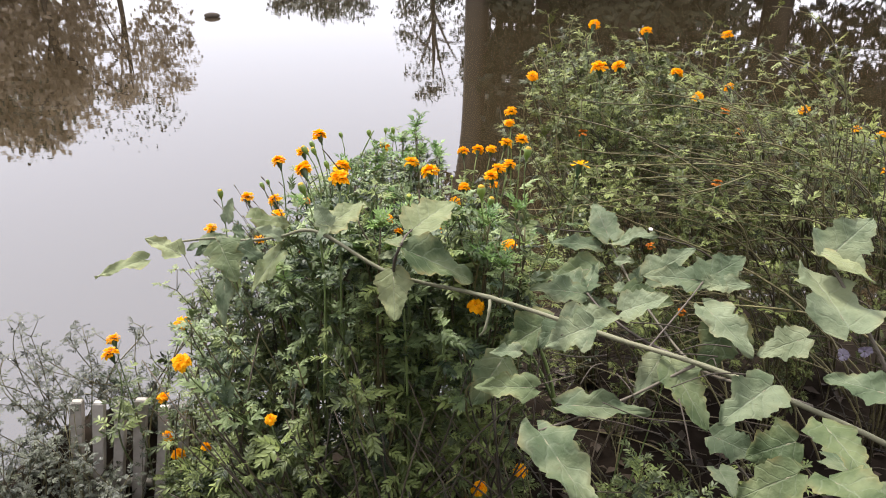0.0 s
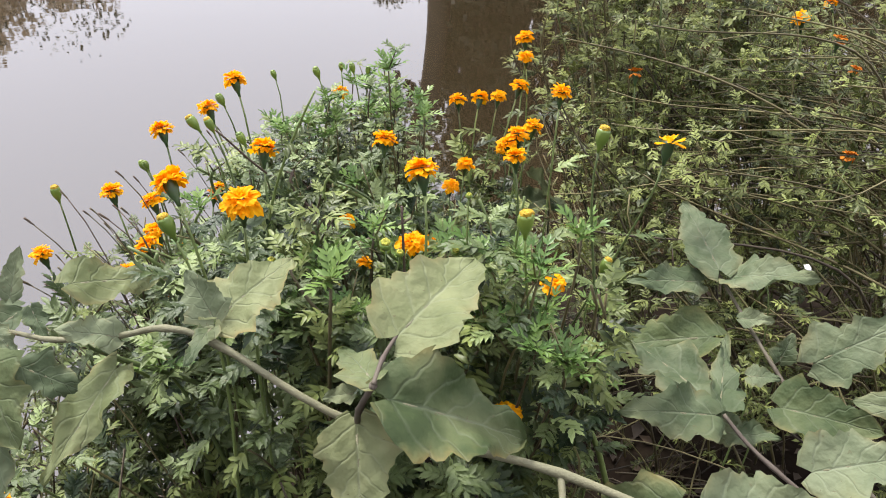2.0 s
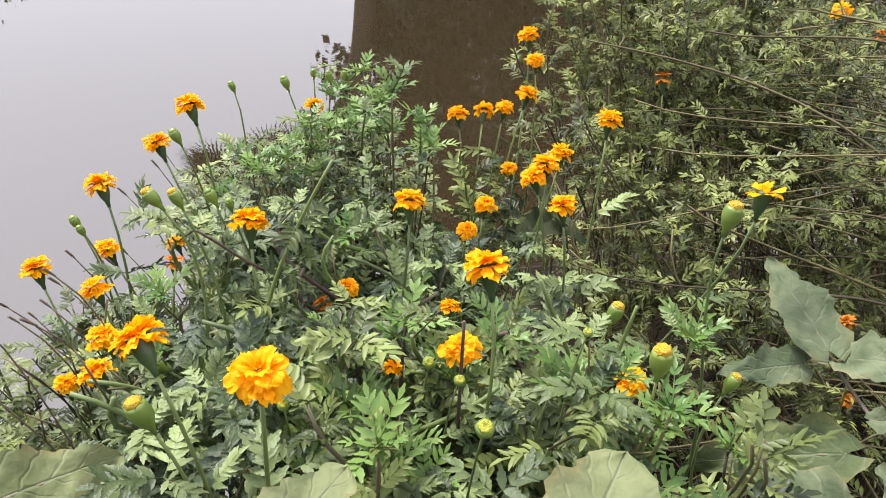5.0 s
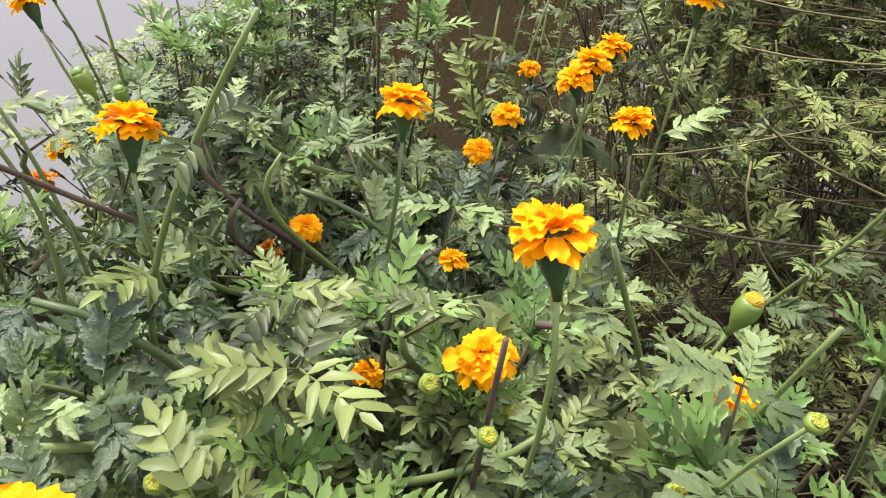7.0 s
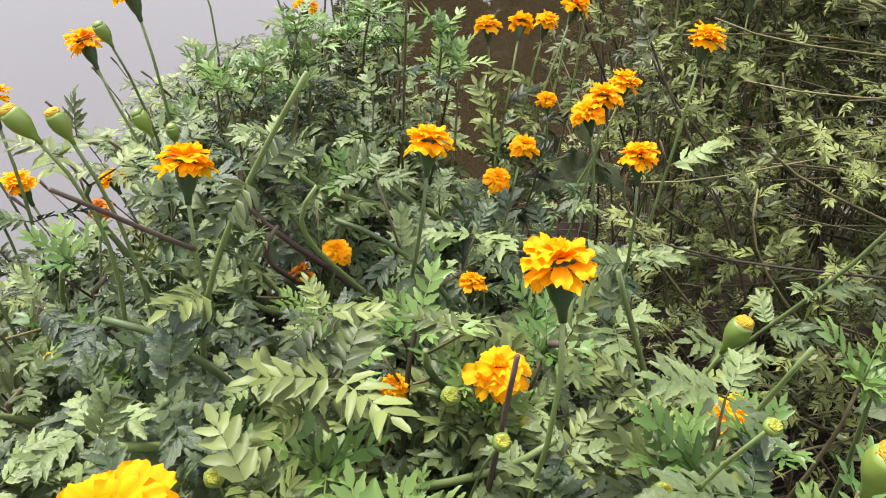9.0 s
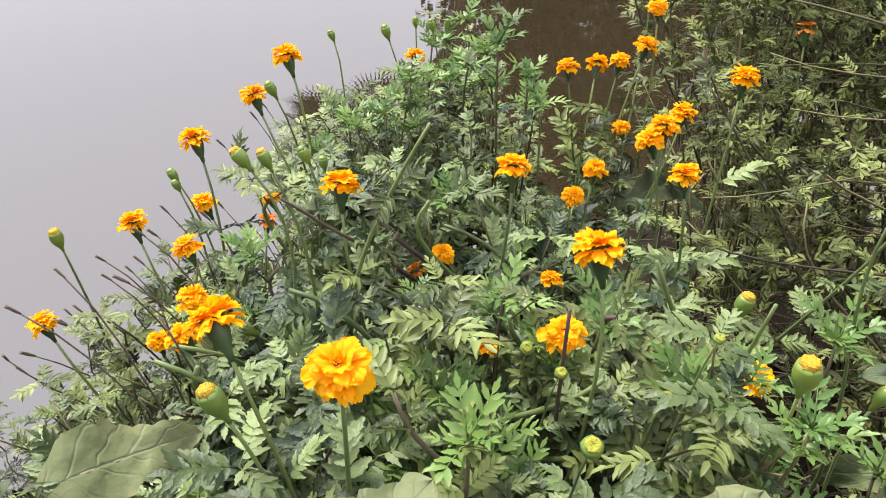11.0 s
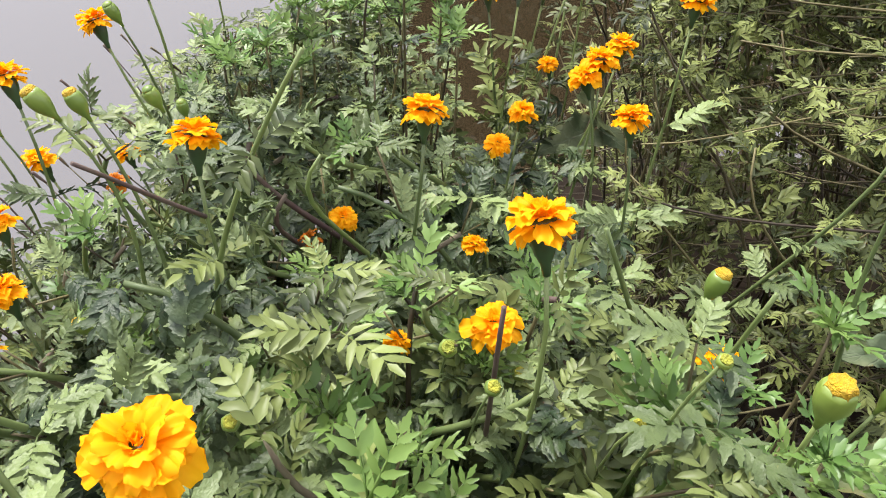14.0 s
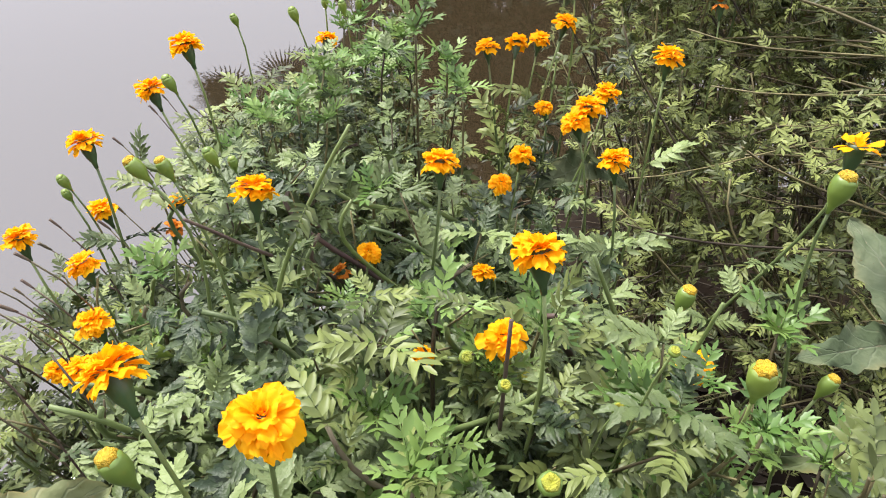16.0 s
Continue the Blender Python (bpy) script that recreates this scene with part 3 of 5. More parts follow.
class Marigold:
    """One plant: its stems, leaves, flowers and buds hang under an Empty at its root."""

    def __init__(self, at, seed, label, group, near=True):
        self.at = Vector((at[0], at[1], bank(at[0], at[1]) - 0.01))
        self.root = thing("marigold_plant", self.at, label, "marigold", group)
        self.rng, self.near, self.count, self.heap, self.wood = random.Random(seed), near, 0, Heap(), ([], [])
        self.wood_mat, self.size, self.young = M_WOODY, 1.0, 0

    def leaf(self, at, axis, up, size):
        mid = at + self.at + axis.normalized() * 0.03 * size
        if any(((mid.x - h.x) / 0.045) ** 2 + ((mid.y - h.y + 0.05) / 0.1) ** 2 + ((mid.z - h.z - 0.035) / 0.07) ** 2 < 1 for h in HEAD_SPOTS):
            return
        if self.near and self.count < 300 and at.z + self.at.z > 0.6 and at.y + self.at.y < 1.85:
            self.count += 1
            part("leaf", self.rng.choice(LEAF_NEAR), self.root, frame_of(axis, up, at, size))
        else:
            self.heap.add(self.rng.choice(LEAF_FAR if self.near else LEAF_TINY), frame_of(axis, up, at, size * 1.05))

    def leaves(self, path, s0, s1, nodes, size, side=0.2):
        """Opposite pairs along a stem, turned a quarter at each node; some nodes bear a short leafy side shoot."""
        rng, n = self.rng, len(path) - 1
        spin = rng.uniform(0, 6.28)
        for i in range(nodes):
            s = s0 + (s1 - s0) * (i + rng.uniform(-0.3, 0.3)) / max(1, nodes - 1)
            s = max(0.02, min(1.0, s))
            k = min(n - 1, int(s * n))
            p = path[k].lerp(path[k + 1], s * n - k)
            d = (path[k + 1] - path[k]).normalized()
            u = d.orthogonal().normalized()
            w = d.cross(u)
            spin += 1.4 + rng.uniform(-0.4, 0.4)
            for q in (0, math.pi):
                out = u * math.cos(spin + q) + w * math.sin(spin + q)
                axis = out + d * rng.uniform(0.1, 1.1) + Vector((0, 0, rng.uniform(-0.45, 0.35)))
                self.leaf(p, axis, Vector((rng.gauss(0, 0.45), rng.gauss(0, 0.45), 1)) + d * 0.4 - out * 0.2, size * rng.uniform(0.6, 1.1) * (1.08 - 0.3 * s))
                if rng.random() < side:
                    tip = p + (out * 0.6 + d * 0.8 + Vector((0, 0, 0.3))).normalized() * rng.uniform(0.025, 0.06)
                    tube([p, tip], [0.0011, 0.0008], 4, *self.wood)
                    turn = rng.uniform(0, 6.28)
                    for q2 in range(3):
                        o2 = Vector((math.cos(turn + q2 * 2.1), math.sin(turn + q2 * 2.1), rng.uniform(0.1, 0.7)))
                        self.leaf(tip, o2, Vector((0, 0, 1)), size * rng.uniform(0.45, 0.75))

    def stem(self, tip, axis, thick=0.0022, bend=0.12, foot=None, name="stem", mat=None, single=True):
        """A stem from the root to tip that ends in the direction axis. Returns its path in the plant's space."""
        rng = self.rng
        p3 = Vector(tip) - self.at
        p0 = Vector(foot) - self.at if foot else Vector((rng.uniform(-0.04, 0.04), rng.uniform(-0.04, 0.04), 0))
        h = (p3 - p0).length
        p1 = p0 + Vector((rng.uniform(-0.08, 0.08), rng.uniform(-0.08, 0.08), 0.42 * h)) + (p3 - p0) * 0.12
        p2 = p3 - Vector(axis).normalized() * min(bend, h * 0.4)
        path = bezier(p0, p1, p2, p3, 12)
        radii = [thick * (1.45 - 0.75 * i / 12) for i in range(13)]
        if single:
            part(name, mesh_of(name, *tube(path, radii, 6), mat or M_STEM), self.root)
        else:
            tube(path, radii, 4, *self.wood)
        return path

    def axis(self, lean=0.35):
        return Vector((self.rng.gauss(0, lean), self.rng.gauss(0, lean), 1)).normalized()

    def flower(self, at, size=1.0, axis=None, kind="full", split=False, leaves=True):
        at = Vector(at)
        axis = Vector(axis).normalized() if axis else (self.axis(0.25) + Vector((0, 0.3, 0))).normalized()
        rng, spin = self.rng, self.rng.uniform(0, 6.28)
        foot = at - axis * 0.024 * size
        path = self.stem(foot, axis, 0.0019 * size ** 0.5)
        if leaves:
            self.leaves(path, 0.4, 0.8, 5, 0.95 * self.size)
        m = axis_pose(axis, at - self.at, spin, size)
        if kind == "star":
            head = part("flower", STAR_HEAD, self.root, m, "thin star-like orange flower with few petals")
        elif kind == "old":
            head = part("flower", rng.choice(OLD_HEADS), self.root, m, "withered rusty orange flower")
        elif split:
            i = rng.randrange(3)
            head = part("flower", CORES[i], self.root, m, "full ruffled orange flower head")
            for q in RAYS[i]:
                part("petal", q, head)
        else:
            head = part("flower", rng.choice(HEADS), self.root, m, "ruffled orange flower head")
        part("calyx", CALYX, head, label="tapered green cup under the petals")

    def bud(self, at, size=1.0, axis=None, small=False, ripe=False, leaves=True, thick=0.0016):
        axis = Vector(axis).normalized() if axis else self.axis(0.2)
        foot = (at[0] + 0.005, at[1] - 0.01, max(0.3, at[2] - 0.45)) if ripe else None
        path = self.stem(at, axis, thick * (0.7 if small else 1.0), foot=foot)
        if leaves and not ripe:
            self.leaves(path, 0.4, 0.8, 4, 0.95 * self.size)
        m = axis_pose(axis, Vector(at) - self.at, self.rng.uniform(0, 6), size)
        b = part("bud", BUD_SMALL if small else BUD, self.root, m, "swollen green flower bud")
        if small or ripe:
            part("bud_tip", BUD_SMALL_TIP if small else BUD_TIP, b, label="yellow petals just breaking out")
        else:
            part("bud_tip", BUD_CLOSED, b, label="closed green point")

    def spent(self, at, axis=None):
        axis = Vector(axis).normalized() if axis else self.axis(0.5)
        path = self.stem(at, axis, 0.001, single=True, mat=M_SPENT)
        self.leaves(path, 0.45, 0.8, 3, 0.8)
        part("spent_head", SPENT, self.root, axis_pose(axis, Vector(at) - self.at, 0, self.rng.uniform(0.55, 0.9)), "dark dry spent flower stalk")

    def shoot(self, tip, nodes=9, size=1.0, s0=0.25, thick=0.0018, bend=0.1, lean=0.4, foot=None, single=False, side=0.14):
        path = self.stem(tip, self.axis(lean), thick, bend, foot, single=single)
        self.leaves(path, s0, 1.0, nodes, size * self.size, side)
        top = path[-1]
        if self.near and self.young < 100 and top.z + self.at.z > 0.84 and top.x + self.at.x > -0.36:
            turn = self.rng.uniform(0, 6.28)
            for q in range(5):
                self.young += 1
                out = Vector((math.cos(turn + q * 2.4), math.sin(turn + q * 2.4), self.rng.uniform(0.3, 1.6)))
                part("young_leaf", self.rng.choice(LEAF_YOUNG), self.root, frame_of(out, Vector((0, 0, 1)), top, self.rng.uniform(0.55, 1.05)))

    def close(self, mat=None):
        if self.heap.n:
            part("foliage", self.heap.mesh("foliage", mat or M_LEAF_FAR), self.root, kind="stuff", label="massed small feathered leaves")
        if self.wood[0]:
            part("brushwood", mesh_of("brushwood", *self.wood, self.wood_mat), self.root, kind="stuff", label="thin leafy side stems")


CLUMP = "marigolds on the bank"
GREEN = "bushy green marigold with ruffled orange flowers and feathered leaves"
BASES = ((-0.3, 1.32), (-0.12, 1.3), (0.08, 1.36), (-0.38, 1.55), (-0.14, 1.56), (0.1, 1.62), (-0.28, 1.8), (-0.05, 1.86), (-0.12, 2.1), (0.14, 1.9))
PLANTS = [Marigold(b, 100 + i, GREEN, CLUMP) for i, b in enumerate(BASES)]


def nearest(p, plants=PLANTS):
    return min(plants, key=lambda q: (q.at.x - p[0]) ** 2 + (q.at.y - p[1]) ** 2)


def flower(x, y, z, size=1.0, axis=None, kind="full", split=False, plants=PLANTS):
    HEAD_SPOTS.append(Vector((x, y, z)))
    nearest((x, y), plants).flower((x, y, z), size, axis, kind, split)


def bud(x, y, z, size=1.0, axis=None, small=False, ripe=False, plants=PLANTS):
    nearest((x, y), plants).bud((x, y, z), size, axis, small, ripe)


# flower heads of the middle clump, nearest first
flower(-0.025, 1.34, 1.045, 1.08, (-0.12, 0.55, 1), split=True)
flower(-0.186, 1.204, 1.08, 1.02, (0.05, -0.12, 1), split=True)
flower(-0.256, 1.235, 1.085, 0.93, (-0.45, 0.6, 0.85), split=True)
flower(-0.035, 1.366, 0.936, 1.05, (-0.1, 0.1, 1), split=True)
flower(0.142, 1.376, 0.868, 0.92, (0.1, -0.1, 1), split=True)
flower(-0.22, 1.478, 1.01, 1.0, (0, 0.55, 1), split=True)
flower(-0.069, 1.497, 1.013, 0.9, (0.05, 0.4, 1), split=True)
flower(-0.465, 1.575, 0.9, 0.95, (-0.3, 0.4, 1), split=True)
flower(-0.39, 1.615, 0.978, 0.98, (-0.3, 0.5, 1), split=True)
flower(-0.36, 1.755, 0.957, 1.0, (-0.35, 0.4, 1), split=True)
flower(-0.321, 1.79, 0.992, 1.08, (-0.3, 0.4, 1), split=True)
flower(0.112, 1.565, 0.957, 0.95, (-0.1, 0.4, 1), split=True)
flower(-0.361, 1.441, 0.912, 0.9, (-0.3, 0.3, 1), split=True)
flower(0.123, 1.72, 0.908, 1.0, (-0.3, 0.3, 1))
flower(0.143, 1.735, 0.918, 1.1, (0, 0.3, 1))
flower(0.172, 1.76, 0.922, 1.0, (0.2, 0.3, 1))
flower(0.15, 1.944, 0.798, 0.85, (-0.2, 0.2, 1))
flower(0.19, 1.66, 1.017, 0.95, (0.1, 0.3, 1))
flower(0.053, 1.69, 0.886, 0.85, (0.1, 0.1, 1))
flower(0.031, 1.689, 0.847, 0.8, (0.1, -0.1, 1))
flower(-0.133, 1.586, 0.841, 0.8, (0.1, -0.1, 1))
flower(-0.163, 1.570, 0.830, 0.7, kind="old")
flower(-0.095, 1.394, 0.891, 0.6)
flower(-0.009, 1.570, 0.815, 0.75)
flower(0.057, 1.95, 0.899, 0.95, (-0.1, 0.4, 1))
flower(0.1, 1.95, 0.904, 0.95)
flower(0.139, 1.97, 0.898, 0.95)
flower(0.184, 2.0, 0.909, 1.05, (0.3, 0.3, 1))
flower(0.203, 2.1, 0.976, 1.1)
flower(0.19, 2.0, 0.966, 0.9)
flower(-0.17, 2.0, 0.897, 0.9)
flower(-0.349, 1.7, 0.842, 0.7)
flower(-0.412, 1.45, 0.847, 0.75)
flower(-0.517, 1.45, 0.874, 0.85, (-0.4, 0.3, 1))
flower(-0.38, 1.5, 0.925, 0.85, (-0.3, 0.3, 1))
flower(-0.346, 1.37, 0.935, 0.85, (-0.5, 0.4, 1))
flower(-0.328, 1.6, 0.88, 0.7, kind="old")
flower(-0.43, 1.69, 0.844, 0.95, (-0.4, 0.3, 1))
flower(-0.536, 1.255, 0.746, 1.0, (-0.3, 0.1, 1))
flower(-0.44, 1.0, 0.824, 0.95, (-0.1, -0.3, 1))
flower(-0.313, 1.035, 0.677, 0.65, (0, -0.2, 1))
flower(0.064, 1.199, 0.818, 1.0, (0, -0.2, 1))
flower(0.192, 1.361, 0.26, 1.0, (0.2, -0.3, 1))
flower(0.08, 1.2, 0.356, 1.0, (0, -0.3, 1))
flower(0.299, 1.486, 1.01, 1.15, (0.15, 0.2, 1), "star")

# buds, from the tall ones at the river side to those beside the near flowers
bud(0.164, 1.336, 1.075, 1.05, (0.15, 0.05, 1), ripe=True)
bud(0.071, 1.226, 1.035, 1.09, (-0.05, 0.0, 1), ripe=True)
bud(0.096, 1.357, 0.965, 0.97, (0.25, 0.05, 1), ripe=True)
bud(0.168, 1.276, 0.955, 0.8, (0.45, 0.1, 1), ripe=True)
bud(-0.288, 1.447, 1.05, 0.85, (-0.6, 0.1, 0.9), ripe=True)
bud(-0.272, 1.452, 1.046, 0.75, (-0.35, 0.1, 0.9), ripe=True)
bud(-0.451, 1.68, 0.885, 0.80, (-0.4, 0, 1))
bud(-0.267, 1.574, 0.975, 0.84, (-0.4, 0, 1))
bud(-0.203, 1.813, 0.895, 0.84)
bud(-0.321, 1.7, 0.985, 0.84, (-0.4, 0, 1))
bud(-0.501, 1.5, 0.93, 0.9, (-0.05, 0, 1), ripe=True)
bud(-0.416, 1.6, 0.925, 0.59, (-0.3, 0, 1))
bud(-0.294, 2.0, 0.925, 0.76, (-0.3, 0, 1))
bud(-0.211, 2.0, 0.928, 0.97, (-0.3, 0, 1))
bud(-0.143, 2.0, 0.938, 0.84, (-0.2, 0, 1))
bud(-0.121, 2.1, 0.9, 0.76)
bud(-0.17, 2.05, 0.925, 0.76)
bud(-0.25, 1.2, 1.052, 0.95, (-0.35, 0.1, 1), ripe=True)
bud(-0.318, 1.45, 0.858, 0.84, (-0.8, 0, 0.6), ripe=True)
bud(-0.352, 1.51, 0.837, 0.84, (-0.3, 0.1, 1), ripe=True)
bud(-0.256, 1.6, 0.95, 0.67)
bud(-0.06, 1.175, 1.05, 0.9, (0, -0.35, 1), True)
bud(-0.186, 1.291, 0.96, 0.75, (0, -0.4, 1), True)
bud(0.016, 1.229, 1.07, 0.5, (0, -0.3, 1), True)
bud(0.007, 1.25, 0.995, 0.7, (0, -0.4, 1), True)
bud(-0.05, 1.3, 0.962, 0.75, (0.1, -0.4, 1), True)
bud(-0.067, 1.35, 0.935, 0.9, (0, -0.5, 1), True)
bud(-0.019, 1.35, 0.905, 0.8, (0, -0.5, 1), True)

# dark spent stalks, most of them leaning out over the water
rng = random.Random(31)
for _ in range(34):
    y = rng.uniform(1.35, 2.1)
    x = along(LEFT_EDGE, y) + rng.uniform(-0.02, 0.22)
    nearest((x, y)).spent((x, y, canopy(x, y) + rng.uniform(0.0, 0.07)), (-0.7 + rng.gauss(0, 0.2), rng.gauss(0.1, 0.3), 1))

# leafy shoots that fill the clump
rng = random.Random(41)
for i in range(64):
    y = 1.12 + 1.2 * rng.random() ** 1.15
    x = rng.uniform(along(LEFT_EDGE, y), along(RIGHT_EDGE, y))
    z = canopy(x, y) * (rng.uniform(0.84, 1.02) if i % 3 else rng.uniform(0.4, 0.8))
    nearest((x, y)).shoot((x, y, z), 6, rng.uniform(0.75, 1.2), 0.45, 0.0027, single=i % 3 > 0)
for i in range(20):
    x, y = rng.uniform(-0.34, 0.08), rng.uniform(1.36, 1.95)
    nearest((x, y)).shoot((x, y, canopy(x, y) * rng.uniform(0.9, 1.03)), 7, rng.uniform(0.75, 1.1), 0.55, 0.0024)
for i in range(16):
    x, y = rng.uniform(-0.24, 0.06), rng.uniform(1.2, 1.48)
    nearest((x, y)).shoot((x, y, canopy(x, y) * rng.uniform(0.88, 1.0)), 6, rng.uniform(0.7, 1.05), 0.55, 0.0024)
for i in range(20):
    x, y = rng.uniform(0.03, 0.16), rng.uniform(1.16, 1.32)
    nearest((x, y)).shoot((x, y, rng.uniform(0.88, 1.0)), 6, rng.uniform(0.7, 1.0), 0.5, 0.002)
# long stems that cross the top of the clump at a slant
for i in range(75):
    x, y = rng.uniform(-0.42, 0.12), rng.uniform(1.2, 1.85)
    z = canopy(x, y) * rng.uniform(0.97, 1.05)
    p = nearest((x, y))
    foot = (x + (1 if x < -0.15 else rng.choice((-1, 1))) * rng.uniform(0.08, 0.24), y + rng.uniform(-0.02, 0.16), z - rng.uniform(0.3, 0.5))
    path = p.stem((x, y, z), (rng.gauss(0, 1), rng.gauss(0, 0.6), 0.8), rng.uniform(0.002, 0.0034), 0.08, foot, mat=M_SPENT if i % 4 == 0 else None)
    p.leaves(path, 0.5, 1.0, 4, rng.uniform(0.6, 0.9), 0.2)
# upright tips against the dark reflection
for i in range(16):
    x, y = rng.uniform(-0.15, 0.01), rng.uniform(1.88, 2.12)
    nearest((x, y)).shoot((x, y, rng.uniform(0.76, 0.92)), 10, 0.55, 0.35, lean=0.12, side=0.15)

# crowded slender tips along the skyline of the clump
SKYLINE = ((-0.46, 0.76), (-0.396, 0.818), (-0.309, 0.895), (-0.243, 0.918), (-0.179, 0.93), (-0.116, 0.96), (-0.077, 0.98), (0.0, 0.97))
for i in range(58):
    x, y = rng.uniform(-0.38, 0.0), rng.uniform(1.72, 2.12)
    z = along(SKYLINE, x) - 0.47 * (y - 1.9) - rng.uniform(0.03, 0.13)
    nearest((x, y)).shoot((x, y, z), 9, rng.uniform(0.38, 0.6), 0.35, 0.0016, lean=0.15, side=0.1)
# bare, broken and tall stems among the near flowers
for tip, foot, axis, thick, mat in (((0.08, 1.29, 1.041), (0.072, 1.3, 0.93), (0.15, 0, 1), 0.0015, M_STEM), ((-0.047, 1.31, 1.02), (-0.044, 1.318, 0.87), (0, 0, 1), 0.0016, M_SPENT),
                                    ((0.047, 1.42, 0.969), (0.1, 1.4, 0.84), (-0.3, 0, 1), 0.0022, M_STEM), ((-0.238, 1.337, 1.094), (-0.2, 1.385, 1.02), (-0.6, -0.3, 0.6), 0.0012, M_SPENT)):
    p = nearest(tip)
    a, b = Vector(foot) - p.at, Vector(tip) - p.at
    path = [a.lerp(b, k / 6) + Vector(axis) * 0.004 * math.sin(k * 0.9) for k in range(7)]
    part("bare_stalk", mesh_of("bare_stalk", *tube(path, [thick * (1.1 - 0.04 * k) for k in range(7)], 7), mat), p.root)
p = nearest((-0.17, 1.4))
path = bezier(*[Vector(q) - p.at for q in ((-0.215, 1.41, 0.9), (-0.212, 1.405, 0.97), (-0.175, 1.4, 1.05), (-0.14, 1.398, 1.112))], 10)
part("stem", mesh_of("stem", *tube(path, [0.0022 - 0.0001 * k for k in range(11)], 7), M_STEM), p.root)
p.leaves(path, 0.3, 0.75, 3, 0.7, 0.0)

# the shaded front of the clump
for i in range(42):
    x = rng.uniform(-0.5, 0.14)
    y = rng.uniform(1.08, 1.25)
    nearest((x, y)).shoot((x, y, rng.uniform(0.22, 0.86)), 6, rng.uniform(0.55, 0.9), 0.22)
# dense low growth inside the clump
for i in range(44):
    x, y = rng.uniform(-0.48, 0.12), rng.uniform(1.28, 1.75)
    nearest((x, y)).shoot((x, y, rng.uniform(0.12, 0.6)), 7, rng.uniform(0.8, 1.15), 0.2, 0.0018, lean=0.6)
# slender tips and dry stalks that reach out on the river side
for i in range(38):
    x, y = rng.uniform(-0.62, -0.36), rng.uniform(1.36, 1.68)
    z = 0.89 + 0.8 * (x + 0.48) - 0.5 * (y - 1.45)
    if i % 2 == 0:
        nearest((x, y)).spent((x - 0.01, y, z + rng.uniform(-0.03, 0.03)), (-0.6 + rng.gauss(0, 0.2), rng.gauss(0, 0.2), 1))
    else:
        nearest((x, y)).shoot((x, y, z - rng.uniform(0.03, 0.12)), 6, rng.uniform(0.5, 0.72), 0.4, 0.0015, lean=0.5)
for p in PLANTS:
    p.close()


# ---- straggling woody bush behind, with small flowers ----
STRAGGLE = "straggling marigold with bare woody stems and sparse small leaves"
BACK_BASES = ((0.55, 1.75), (0.95, 1.7), (1.35, 1.75), (0.5, 2.1), (0.85, 2.1), (1.25, 2.1), (1.65, 2.0), (0.45, 1.45), (0.8, 1.4))
BACK = [Marigold(b, 200 + i, STRAGGLE, "straggling marigolds", False) for i, b in enumerate(BACK_BASES)]
for p in BACK:
    p.size = 0.95


def back_height(x, y):
    h = 0.84 + 0.36 * min(1.0, max(0.0, (y - 1.6) / 0.9)) + 0.04 * math.sin(x * 6.0)
    return h - 0.28 * max(0.0, 1.75 - y) / 0.4 - 0.5 * max(0.0, x - 1.0)


back_rng = random.Random(57)
for x, y, z, s in ((0.512, 2.5, 1.173, 1.2), (0.691, 2.5, 1.152, 1.15), (0.684, 2.1, 1.09, 1.1), (0.971, 2.5, 1.139, 1.2), (0.885, 2.2, 1.026, 0.9),
                   (1.032, 2.0, 1.003, 1.0), (0.264, 2.1, 1.08, 1.05), (1.193, 2.0, 0.949, 0.8), (1.206, 1.9, 0.958, 0.9), (1.33, 2.0, 0.963, 0.8),
                   (1.187, 1.8, 0.89, 0.9), (0.44, 2.03, 1.12, 1.35), (0.5, 2.05, 1.12, 1.1), (0.731, 2.027, 1.035, 1.1)):
    flower(x, y, z, s, plants=BACK)
    for q in range(4):
        a = (x + back_rng.uniform(-0.1, 0.1), y + back_rng.uniform(-0.06, 0.1), z - back_rng.uniform(0.02, 0.12))
        nearest(a, BACK).shoot(a, 6, 0.85, 0.45, 0.0018)
for x, y, z, s in ((0.856, 2.0, 0.94, 0.8), (0.395, 1.95, 0.95, 0.9), (0.696, 1.7, 0.89, 0.9), (0.484, 1.5, 0.807, 0.7), (0.805, 2.0, 1.0, 0.9), (0.6, 1.55, 0.6, 0.8)):
    flower(x, y, z, s, kind="old", plants=BACK)

rng = random.Random(51)
for i in range(120):
    y = rng.uniform(1.62, 2.6)
    x = rng.uniform(0.2 + 0.33 * max(0.0, y - 1.85), 1.7)
    thin = 0.5 < x < 1.3 and y < 2.35
    if thin and rng.random() < 0.45:
        continue
    z = back_height(x, y) * rng.uniform(0.72, 1.0)
    p = nearest((x + rng.uniform(-0.1, 0.3), y - 0.1), BACK)
    foot = (x + rng.uniform(0.05, 0.55), y - rng.uniform(-0.1, 0.35), rng.uniform(0.1, 0.45) * z)
    p.shoot((x, y, z), 5 if thin else 7, rng.uniform(0.65, 1.1), 0.6 if thin else 0.4, 0.0019, 0.15, 0.6, foot)
